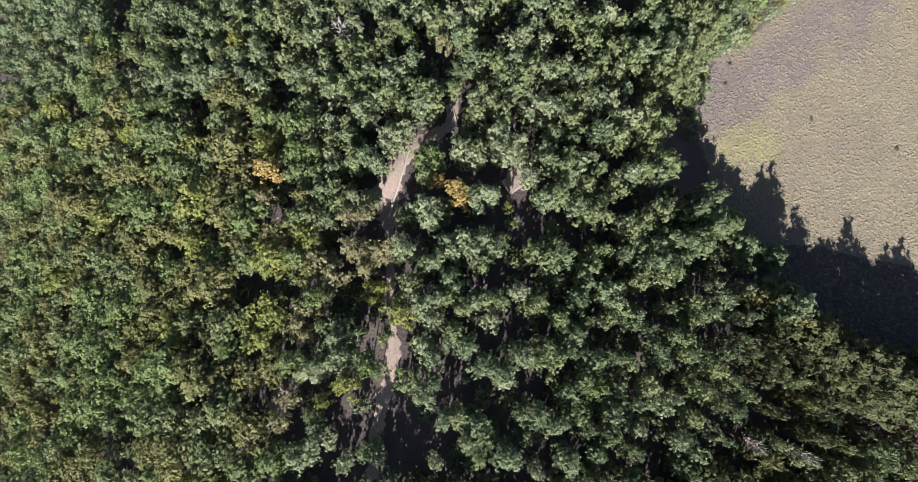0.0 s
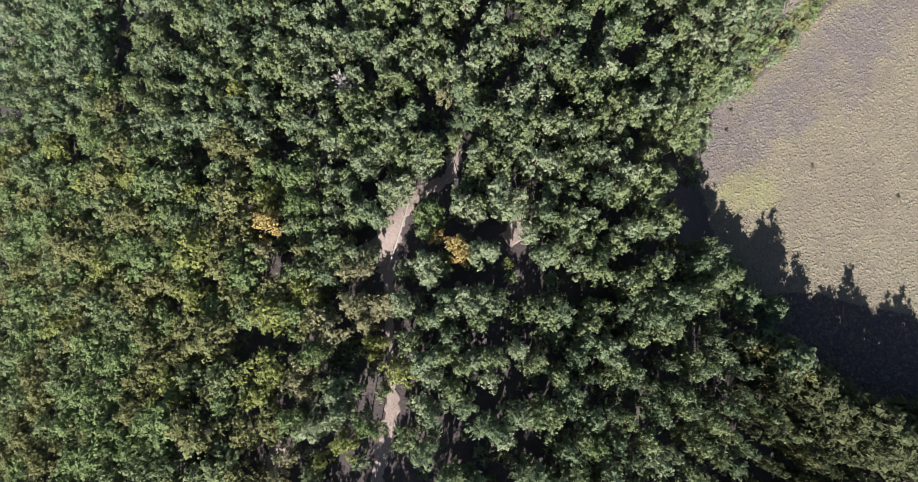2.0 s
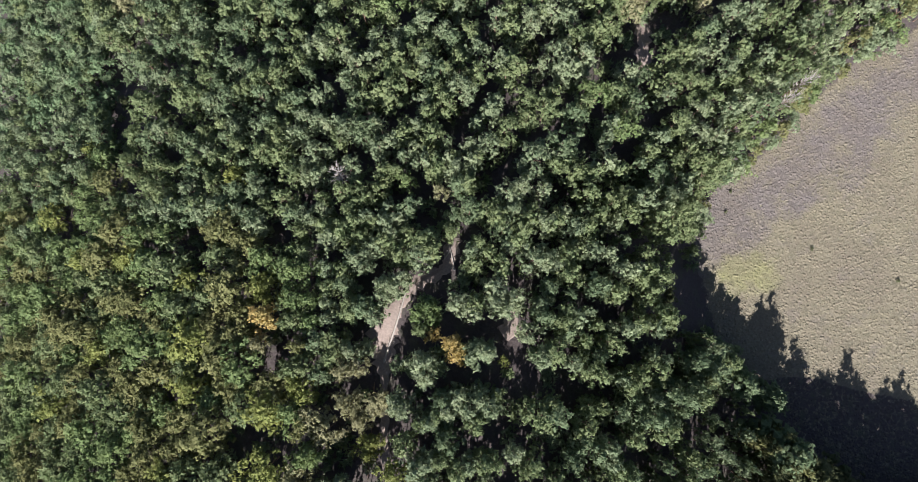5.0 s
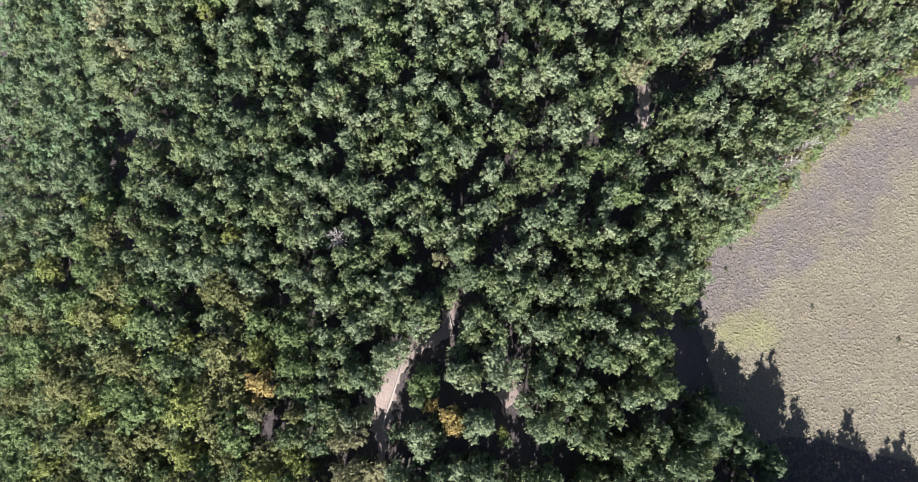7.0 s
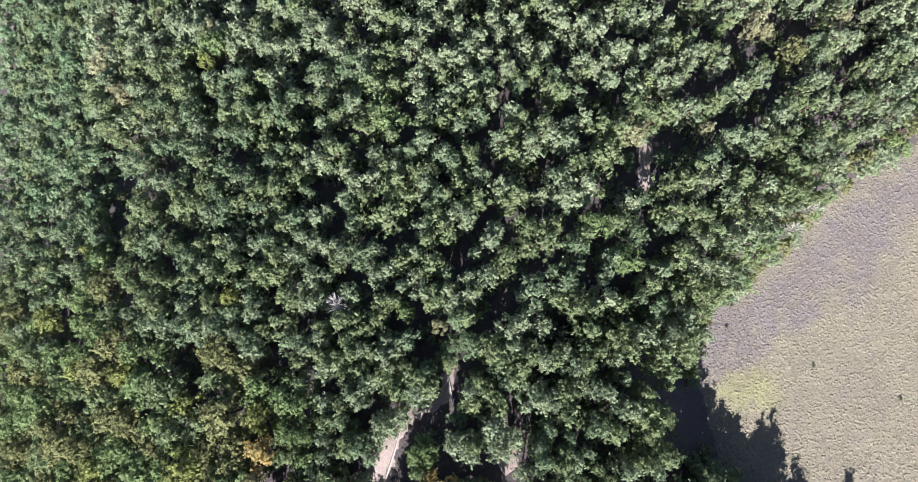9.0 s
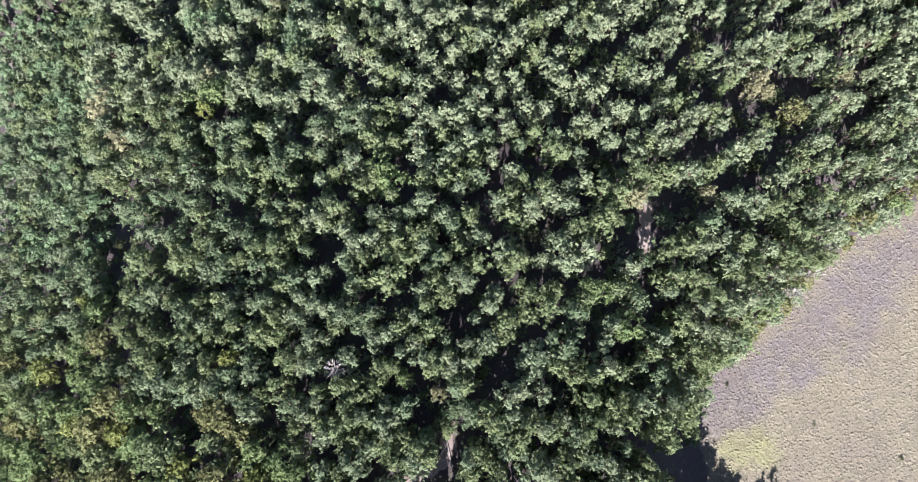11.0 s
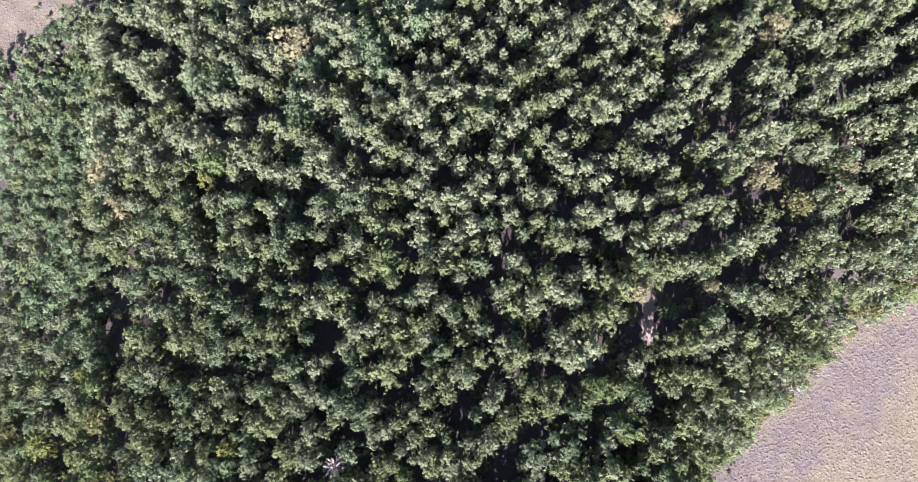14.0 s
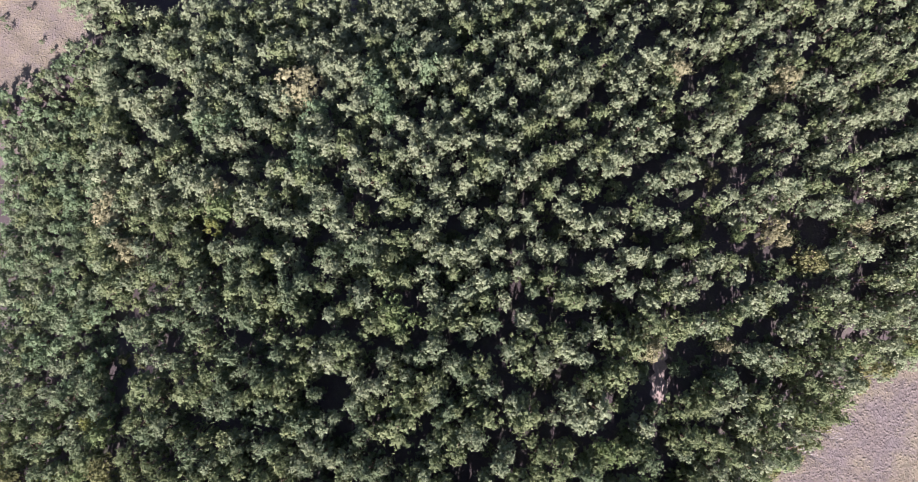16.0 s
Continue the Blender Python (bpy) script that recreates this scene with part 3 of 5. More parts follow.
STAND_A4 = [(2.4, 1.6, 1.1), (3, 4.6, 1.4), (3.4, -2.2, 1.1), (3.7, -4.8, 0.95), (4, 3.2, 1.1), (4.7, -2.2, 0.96), (4.9, 4.2, 0.97), (6.9, -1.6, 0.96), (7.9, -3.2, 0.8), (8.5, 3.3, 0.97), (8.8, -2.4, 1.1), (10.1, 2.8, 1.5), (11.4, 4.3, 0.65), (11.7, -4.3, 0.96), (11.8, 2.8, 1.3), (13, -5.8, 1.3), (13.4, -2.3, 1.1), (14.7, -0.1, 1.1), (15.4, -4.4, 0.65), (15.4, 1.6, 1.3), (15.8, 3.4, 0.98), (16.7, -1.3, 1.3), (16.8, 3.5, 0.74), (17.7, -4.2, 0.98), (18.1, -2.2, 1.1), (18.1, -0.9, 1.1), (18.8, 3, 0.99), (19.8, -3.5, 1.2), (20.1, -4.6, 0.82), (20.8, -3.9, 0.82), (20.9, 0.1, 1.2), (21.3, 4.4, 1.2), (21.6, 2.5, 1.3)]
STAND_A5 = [(22.3, -5.3, 0.66), (23.4, 4.4, 1), (23.8, 2.6, 1.5), (24.5, 0.9, 1.2), (24.8, -2.9, 0.75), (25.2, -5.8, 0.84), (25.6, 2, 1.3), (25.6, 5.3, 1.3), (27.4, 3.2, 0.85), (27.5, 5.1, 1.4), (27.8, -4.2, 0.68), (28.2, -2.1, 1), (29, 5.8, 1.2), (29.4, 4.4, 1), (29.4, -3.4, 1.2), (30.9, -0.1, 0.77), (31, -3.4, 1), (31.7, 2, 0.69), (32.2, -2, 1.2), (35.6, -4.4, 1.1), (36.4, -3.8, 0.71), (37.2, -0.1, 1.2), (37.9, 2.5, 0.62), (38.5, -0.9, 1.1), (39.2, -1.9, 0.89), (39.5, -4.6, 1.2), (40.1, -5.7, 1.1), (40.2, -1.5, 1.1), (41.7, -0.1, 1.1), (41.9, -3.1, 1.6), (42.7, -0.5, 0.89), (44.4, -4.2, 1.1), (-20, 15, 1.2)]
STAND_A6 = [(-19.8, 12.8, 1.2), (-19.2, 6.7, 1.2), (-18.8, 17.9, 1.2), (-18.4, 9.5, 1), (-17.9, 7.5, 1.3), (-17.8, 14.8, 1), (-17.5, 12, 1.2), (-16.6, 9.9, 1.3), (-15.7, 16.6, 1), (-15.7, 6.7, 1.2), (-15.6, 14.8, 1), (-15.4, 12.6, 1), (-14.4, 8.4, 0.99), (-14.2, 9.9, 1.3), (-13.6, 16.6, 1.2), (-12.8, 15, 0.84), (-12.6, 13.3, 1.2), (-11.3, 14, 1.3), (-9.9, 13.3, 1.2), (-4.1, 11.7, 0.82), (-2.6, 7.7, 1.1), (1.6, 9.1, 0.97), (2.2, 15.3, 0.98), (2.6, 9.9, 1.3), (3.9, 9.8, 0.97), (9.1, 9.8, 0.65), (9.8, 15.4, 0.82), (10.1, 9.3, 1.1), (10.2, 14.1, 1.1), (10.5, 17.2, 0.99), (11.5, 10.1, 1.3), (12.2, 13.6, 1.5), (13.1, 12.1, 1.1)]
STAND_A7 = [(13.2, 16.5, 0.66), (13.5, 8.7, 0.82), (14.2, 14, 1.6), (14.8, 11.5, 0.98), (15.5, 7.9, 1.3), (15.6, 17.5, 1.3), (16.5, 9.6, 1.1), (16.5, 13.2, 0.74), (16.8, 7.6, 1.1), (17, 17.8, 0.99), (18.2, 11.3, 1.2), (18.7, 17.3, 1.3), (19.6, 6.9, 0.82), (20, 13.1, 1.2), (20.2, 6, 1.2), (21.3, 7.1, 1.2), (21.8, 13.6, 1.3), (22.5, 17.1, 1.2), (23.5, 12.6, 1.2), (23.8, 7.9, 1.3), (23.9, 14.5, 1.5), (24.2, 9.6, 1), (25.3, 13.8, 1.3), (29, 8.9, 1.2), (30.2, 11.9, 0.6), (30.5, 6.5, 1.2), (31.7, 7.3, 1.4), (31.7, 10.7, 1), (38.4, 6.2, 0.8), (-46.8, 28, 1), (-45.7, 25.8, 0.9), (-44.3, 22.9, 1.6), (-43.6, 26.4, 1.6)]
STAND_A8 = [(-41.9, 23.2, 0.98), (-41.8, 29.3, 1.8), (-40.2, 26.7, 2), (-39.9, 23.1, 1.4), (-37.4, 29.3, 1.2), (-37.2, 26.5, 1.9), (-35.2, 27.5, 1.3), (-34.3, 25.8, 1.7), (-32.9, 29.9, 1.4), (-32.5, 23.2, 1.3), (-32.4, 27.3, 1.3), (-31, 26.6, 1.3), (-30.4, 23.6, 1.9), (-30.1, 28.9, 1.3), (-29, 26.2, 0.93), (-27.4, 25.4, 1.3), (-26.8, 29.5, 1.7), (-26.3, 24, 1.3), (-25.6, 27.1, 0.64), (-22.9, 27.8, 1.5), (-21.1, 25.9, 1.2), (-20.3, 18.5, 1.6), (-19.7, 23.7, 1), (-18.7, 20.6, 1.4), (-18.6, 24.9, 1.4), (-17.4, 27.7, 0.88), (-17.3, 26.5, 0.98), (-16.4, 24.3, 1.2), (-16.2, 22.3, 1.2), (-15.9, 18.5, 1.2), (-14.9, 28.4, 1.1), (-14.5, 23.8, 1.2), (-14, 22.2, 1)]
STAND_A9 = [(-13.7, 18.7, 1), (-13.5, 25.7, 1.2), (-13, 27.4, 0.88), (-12.7, 24.4, 1.2), (-12.4, 20.3, 1.4), (-12.2, 22.9, 1.2), (-11.7, 25.5, 1), (-11.5, 28, 1.6), (-11.3, 19, 0.84), (-10.5, 24.3, 1.2), (-10.4, 22, 1.2), (-10.2, 28.6, 0.88), (-9.2, 25, 1.2), (-8.6, 22, 1.2), (-8.6, 26.4, 1.2), (-8.3, 23.5, 1.2), (-7.7, 24.9, 1), (-6.8, 20.5, 1.5), (-6.5, 26.5, 1.2), (-6.2, 23.4, 1.2), (-5, 20.5, 1.5), (-4.4, 22.2, 1.2), (-3.7, 21.1, 1.2), (-3.4, 23.2, 0.84), (-1.4, 24.1, 1.5), (-0.9, 25.9, 1.7), (-0.4, 29.1, 1.2), (1, 29.5, 1.2), (1.1, 26.3, 1.7), (1.4, 21, 1), (2.1, 22.4, 0.83), (2.1, 19.9, 1.2), (3.1, 26.2, 1.2)]
STAND_B0 = [(3.4, 21, 0.99), (4.5, 25.7, 1.5), (5.1, 24, 1.2), (5.1, 20, 1.2), (5.5, 22, 0.83), (5.8, 28.4, 1.4), (6.5, 26.2, 1.5), (6.8, 22.5, 1.2), (7.1, 29, 1), (7.5, 24, 1.2), (8.2, 25.6, 1.5), (8.8, 20.5, 1.5), (9.8, 28.8, 1), (9.9, 25.2, 1.5), (10.5, 20.5, 1.5), (11.6, 25.2, 1.2), (12.6, 26.2, 0.83), (12.9, 18.4, 1.2), (13.2, 21.3, 1.3), (13.6, 24.2, 1.5), (15, 24.9, 1.3), (15.1, 26.6, 0.84), (15.6, 28.8, 1.5), (16.3, 21.7, 1.2), (16.6, 26.1, 1), (17.7, 21.4, 1), (18, 27.6, 1.5), (18.5, 25.4, 1), (19.1, 19.4, 1.3), (19.4, 28.6, 1.4), (19.5, 23.2, 0.84), (19.9, 26.7, 1.5), (20.5, 19.8, 1.2)]
STAND_B1 = [(21.1, 28.9, 1.2), (21.9, 18.8, 1.3), (22.3, 21.9, 0.84), (22.7, 24.8, 0.67), (22.8, 28.5, 1.7), (22.9, 19.9, 1.2), (24.2, 26.1, 1.2), (24.3, 18.7, 1.5), (25, 28.9, 1.6), (25.6, 24, 1.2), (26.4, 26.8, 1.4), (27.1, 29.8, 1), (28.8, 28.5, 1.4), (31.2, 28.3, 0.94), (-49, 38.2, 1.7), (-48.9, 33.9, 1.5), (-47.3, 32.1, 1), (-46.1, 37.8, 1.9), (-44.8, 33.9, 1.2), (-44.1, 30.3, 1.6), (-43.6, 38.6, 1.6), (-42.2, 32.7, 1.4), (-41.9, 38, 1), (-40.1, 32.3, 1.2), (-40, 37.5, 0.81), (-38, 36.1, 1.6), (-37, 38.1, 1.2), (-36.6, 32.1, 1.4), (-36.5, 33.6, 1.1), (-35.4, 35.2, 1.2), (-34, 30.8, 0.77), (-33.2, 33.7, 1.4), (-33, 38.2, 1.8)]
STAND_B2 = [(-32, 36.5, 1.2), (-31.4, 33.3, 1.1), (-30.9, 38.1, 1.4), (-30.3, 35, 1.3), (-28.2, 32.6, 1.1), (-27.7, 34.9, 0.85), (-27.5, 31.1, 1), (-27.4, 38.2, 1.5), (-26.3, 34.4, 1.7), (-25.8, 38.9, 1.3), (-24.6, 36.7, 1.7), (-24.2, 34.4, 1.7), (-24, 40.9, 1.3), (-22.6, 37, 1.3), (-22.4, 41.9, 1.7), (-21.7, 30.8, 1.6), (-21.2, 39, 1.5), (-20.9, 36.6, 1.1), (-20, 32.5, 0.91), (-19.7, 30.8, 1.5), (-19.3, 33.7, 1.5), (-19.1, 38.6, 1.3), (-19.1, 41.7, 1.3), (-18.1, 30.5, 1.3), (-17.6, 37.8, 1.1), (-17.4, 34, 0.82), (-16.4, 35.6, 1.1), (-15.8, 37.2, 1.5), (-14.7, 40.7, 1.3), (-14.1, 31.7, 1.4), (-12.8, 37.3, 1.6), (-12.6, 35.7, 1.1), (-12.4, 41.3, 1)]
STAND_B3 = [(-10.9, 37.5, 0.9), (-10.6, 34.3, 1.3), (-9.7, 31.3, 1.2), (-9.3, 35.4, 1.3), (-8.2, 31.4, 0.88), (-7.5, 36.6, 1.4), (-7.3, 32.9, 0.88), (-5.9, 34.4, 1.1), (-5.8, 37.5, 1.1), (-5.2, 41, 1.2), (-4.9, 35.1, 0.8), (-4.7, 38.8, 1.1), (-4.7, 32.4, 1.4), (-3.5, 36, 1.3), (-3.5, 41.9, 1.3), (-3.3, 31.5, 1.6), (-1.9, 40.5, 1.6), (-1.7, 34.8, 0.88), (-1.2, 33, 0.7), (-1.2, 31.6, 1.7), (0.8, 34.6, 1), (0.9, 32.2, 1), (1.7, 37.4, 0.88), (1.9, 33, 1.2), (2.5, 34.8, 1.6), (3.5, 39.1, 1.2), (4.1, 40.8, 1.1), (5.6, 36.7, 1.6), (8, 41.1, 1.4), (8, 38.5, 1.2), (8.8, 32.7, 1.9), (10.1, 39.7, 1.6), (11.1, 41.4, 1.1)]
STAND_B4 = [(11.2, 32.2, 1), (12.5, 34.7, 2.1), (13.5, 31.4, 1.4), (13.6, 39.1, 1.4), (14.6, 40.5, 1.2), (15.6, 31.5, 1.4), (17.3, 32.6, 1.6), (17.4, 35.6, 1), (18.4, 37.4, 1.2), (18.9, 41.8, 1.2), (19.4, 31.6, 1.2), (20.9, 40.4, 1.4), (21.5, 32.6, 0.87), (22.9, 34.5, 1.2), (24, 32.3, 1.7), (24.4, 36.3, 1.4), (25.3, 41.6, 0.88), (26.1, 33.6, 1.4), (26.2, 38.2, 1.6), (27.1, 31.2, 1.2), (28, 35.4, 1.2), (29.2, 40.1, 1.4), (29.5, 37, 1.6), (30.5, 30.9, 1.1), (31.1, 41.6, 1.2), (31.3, 36.7, 1.4), (32.1, 33.1, 1.1), (32.9, 34.4, 1.5), (33.3, 40.6, 1.2), (34.9, 41.5, 1.6), (35, 36, 1.7), (35.8, 33.3, 0.98), (37, 34.2, 1.2)]
STAND_B5 = [(38.7, 41.6, 1.6), (-54.1, 52.3, 1.3), (-50.5, 53.4, 0.88), (-50.4, 51.2, 1.8), (-49.2, 43.4, 2.6), (-48.9, 48, 1.5), (-48, 53.8, 1.3), (-46.1, 42.1, 1.7), (-45.6, 47.4, 1.2), (-44.6, 53.6, 1.5), (-43.1, 47.7, 1.2), (-42.7, 45.9, 1), (-41.1, 43.5, 2.1), (-41.1, 52.6, 1.7), (-40.1, 45.3, 0.82), (-39.2, 50.2, 1.8), (-38.8, 44.1, 1.4), (-37.4, 46.8, 1.7), (-36.4, 42.4, 1.6), (-35.6, 45.3, 1.4), (-34.6, 49.5, 1.6), (-33.6, 42.8, 1.8), (-32.2, 47.4, 1.4), (-32, 43.9, 1.2), (-30.8, 44.4, 0.89), (-29.7, 45.9, 0.99), (-29.4, 47.3, 1.5), (-29, 52.5, 1.1), (-28.2, 45.6, 1.6), (-28.2, 42.8, 1.9), (-27.6, 49.8, 1.3), (-26.1, 47.2, 0.88), (-26, 51.8, 0.89)]
STAND_B6 = [(-25.6, 45.6, 1.7), (-25.2, 43.4, 1.3), (-25, 49.8, 1.2), (-23.6, 52.2, 0.99), (-23.4, 48, 1.6), (-21.3, 45.7, 0.86), (-20.2, 49.7, 1.9), (-19.5, 52.6, 1.4), (-18.1, 42.8, 0.75), (-17.7, 51, 2.1), (-16.1, 44.9, 1.1), (-15.9, 48.1, 1.1), (-15.3, 43.3, 1.3), (-14.5, 46.3, 1.3), (-13.1, 44.5, 0.93), (-12.5, 46.9, 1.3), (-12.1, 50.3, 1.5), (-10.4, 48.7, 1.2), (-10.1, 53.4, 0.85), (-10.1, 46, 1.1), (-9.8, 42.5, 2.4), (-9.2, 51.1, 0.84), (-9, 48.8, 0.84), (-8.7, 46.9, 1.3), (-7.7, 44.6, 1.5), (-7.4, 51.4, 1.3), (-6, 52.3, 1.7), (-5.7, 48.5, 1.8), (-5.6, 46.7, 1.3), (-4.7, 43.4, 0.72), (-3.9, 50.3, 0.74), (-3.2, 44.7, 1.3), (-2.7, 50.7, 1.1)]
STAND_B7 = [(-2.2, 45.2, 0.81), (-2, 49.1, 1.3), (-1, 43.3, 0.9), (-0.8, 46.7, 1.2), (-0.2, 42, 1.6), (0.1, 44.1, 0.81), (0.2, 50.6, 1.6), (1.3, 44.6, 1.3), (1.8, 48.1, 1.4), (3.8, 52.5, 1.3), (4.7, 45.8, 1.4), (5.1, 43.7, 1.1), (5.3, 53.5, 1.3), (6.1, 50.6, 1.6), (6.5, 45.2, 1.8), (8.3, 52.2, 1.5), (9.4, 45.4, 0.89), (11.2, 53.4, 1.5), (11.5, 47.9, 1.4), (12.6, 45.1, 1.9), (13, 49.7, 0.81), (13, 52.2, 1.3), (14.7, 46.6, 2), (14.7, 49.5, 1.4), (16.5, 50.1, 1.8), (18, 51.2, 1.4), (20.3, 44.7, 1.2), (20.6, 42.2, 1.4), (23.2, 46, 1.4), (25.4, 47, 1.8), (26, 43.6, 1.6), (27.6, 47.7, 1.4), (28.2, 43.4, 1.6)]
STAND_B8 = [(28.8, 49.3, 1.4), (29.8, 47.5, 1.6), (30, 43.3, 1.1), (30.7, 51.2, 1.3), (32.1, 48.7, 1.3), (33.5, 45.8, 1.4), (33.8, 44, 1.1), (35, 53.7, 0.9), (35.1, 48.8, 1.3), (36.1, 44.8, 1.3), (36.5, 46.7, 0.82), (36.8, 53.9, 1.6), (38.1, 47.9, 1.3), (38.7, 44.2, 1.3), (39, 53.3, 1.5), (40.3, 47.7, 1.3), (40.9, 53.2, 0.92), (41.3, 51.4, 0.92), (41.8, 45.2, 0.82), (41.9, 47, 1.3), (42.8, 50.2, 1.3), (43.9, 47.4, 1.1), (44.5, 53.4, 0.92), (45.1, 49.9, 1.3), (45.4, 46.6, 0.84), (47.6, 50.8, 1.5), (-64.8, 65.6, 2), (-64, 63.5, 1.7), (-63.3, 61.5, 1.7), (-62, 58, 1.2), (-60.8, 62.1, 1.7), (-60.8, 60, 1.2), (-59.8, 57.4, 1.9)]
STAND_B9 = [(-57.4, 55.8, 1.2), (-56.1, 59.2, 1.4), (-55.6, 65.1, 1.7), (-53.2, 60.6, 1.8), (-51.4, 61.2, 1.1), (-50.3, 63.2, 1.4), (-50.1, 56.8, 1.4), (-49.1, 61.3, 1.1), (-47.6, 63.8, 1.6), (-46.2, 57.9, 1.6), (-45.6, 62.8, 1.3), (-45.1, 64.7, 1.4), (-44.9, 56.5, 1.3), (-43.5, 61, 1), (-42.6, 58.4, 1.7), (-41.1, 63.8, 1), (-40.9, 65.2, 1.2), (-40.5, 56.1, 1.3), (-38, 63.9, 1.1), (-37.3, 61.2, 1.1), (-36.7, 65, 1.5), (-36.6, 58, 1.9), (-35.7, 55.4, 1.7), (-34.8, 65.4, 1.3), (-34.4, 61.4, 1.5), (-33.5, 59.7, 1.3), (-33.1, 62.2, 1.1), (-32.7, 54.2, 1.6), (-31.8, 57.3, 2.7), (-31.1, 64.1, 1.1), (-30.5, 58.8, 0.73), (-29.5, 57.3, 1.4), (-29, 63.4, 1.7)]
STAND_C0 = [(-27.4, 60, 1.5), (-26.8, 58.1, 1.6), (-25.6, 60.1, 1.6), (-24.8, 55.6, 1.5), (-22.5, 59.6, 0.71), (-22.4, 64.4, 1.5), (-21.3, 63.2, 1.4), (-20.8, 59.8, 0.71), (-20.6, 55.7, 1.2), (-18.6, 57, 1.4), (-17.2, 65.6, 1.8), (-16.9, 59.6, 1.2), (-15.9, 58.4, 1.2), (-15, 64.2, 1.4), (-14.5, 54.7, 1.6), (-14.3, 62.2, 1.4), (-13.1, 56.2, 1.2), (-12.8, 63.9, 1.4), (-12.6, 61.4, 1.2), (-10.5, 61, 1.1), (-7.8, 62.8, 1.2), (-6.8, 59.7, 1.2), (-6.5, 65.7, 1.2), (-6.2, 55.6, 1.3), (-5.1, 57.1, 1.5), (-4.8, 65, 1.4), (-3.6, 58.7, 1.3), (-3.5, 62.5, 0.97), (-3.4, 55.4, 0.94), (-3.2, 65.5, 1.4), (-1.8, 59.9, 1.2), (-1.5, 54.6, 1.2), (-1.3, 65.2, 1.6)]
STAND_C1 = [(-1.2, 56.4, 1.7), (0.4, 61.6, 1.3), (0.5, 59.3, 1.1), (1.1, 56.3, 1.3), (2.7, 62.1, 1.1), (3.2, 59.4, 1.1), (4.5, 65.7, 0.97), (4.6, 62.9, 0.86), (5.7, 63.7, 0.77), (6, 56.8, 1.3), (6.1, 62.1, 0.67), (6.9, 60.7, 0.95), (7.1, 56.1, 0.83), (8.3, 62.7, 1.1), (9.7, 54.7, 1.6), (10.5, 59.9, 1.3), (10.9, 62.1, 1.1), (12.4, 59.6, 1.3), (13.1, 62.2, 0.94), (13.2, 54.9, 0.91), (14.2, 59.6, 1.1), (15, 63.9, 1.3), (15.2, 56.2, 1.3), (15.3, 62.5, 0.94), (16.4, 63.5, 1.1), (17.6, 63.9, 0.94), (17.7, 54.8, 1.8), (18.9, 61.5, 1.3), (19.5, 54, 1.6), (20.6, 65.7, 1.3), (21.5, 57, 2), (21.5, 62.2, 0.84), (21.8, 60.1, 1.1)]
STAND_C2 = [(22.8, 66, 1.1), (23.3, 61.3, 1.1), (23.6, 55.7, 1.6), (24.8, 63.2, 1.1), (25.1, 61.2, 1.3), (25.9, 57.4, 1.5), (26, 63.6, 0.84), (26.9, 61.5, 1.3), (28.4, 57.1, 1.6), (28.5, 62.6, 0.74), (29, 65, 1.3), (30.7, 57.5, 1.5), (32.2, 58.6, 1.3), (32.6, 64.1, 1.3), (33.4, 59.8, 1.5), (33.8, 66, 0.93), (33.9, 54.4, 1.3), (34.9, 60.6, 1.7), (36.5, 60.9, 0.93), (37, 63.1, 0.84), (38.1, 62.6, 1.3), (40.8, 57.3, 1.7), (41.6, 58.7, 1.3), (42.2, 55.2, 0.74), (43.6, 60.7, 1.3), (44.7, 58.9, 1.3), (44.9, 62.6, 1.1), (46.1, 55.7, 1.3), (46.5, 62.1, 0.93), (47.1, 59.5, 1.5), (48, 61.2, 0.94), (50.3, 60, 1.5), (50.6, 55.2, 1.3)]
STAND_C3 = [(52.2, 64.8, 0.94), (52.8, 60.5, 1.5), (53.6, 56.1, 1.3), (53.8, 64.6, 1.1), (54.1, 59.4, 1.3), (55, 61.7, 1.3), (55.1, 64.3, 0.95), (-69.3, 77.7, 2.1), (-67.8, 75.2, 1.5), (-62.9, 67.6, 1.7), (-62.6, 72.3, 1.5), (-61.8, 77.4, 2), (-61.5, 74.6, 2), (-59.7, 76.6, 1.5), (-58.3, 72.9, 1.7), (-57.2, 69.7, 1.7), (-55.1, 74.4, 1.7), (-53.4, 71.3, 1.9), (-53.3, 69.2, 1.7), (-51.1, 67.6, 1.4), (-51, 71.1, 1.4), (-50.5, 77.1, 2.2), (-48.4, 75.9, 1.9), (-48.3, 68, 1.2), (-48, 70.6, 1.4), (-47.9, 72, 1.2), (-47.2, 66.1, 1.4), (-45.2, 74.8, 1.9), (-40, 73.7, 1.8), (-38.3, 71, 1.4), (-37.3, 73.6, 1.6), (-35.9, 72.1, 1.6), (-34.3, 74, 1.3)]
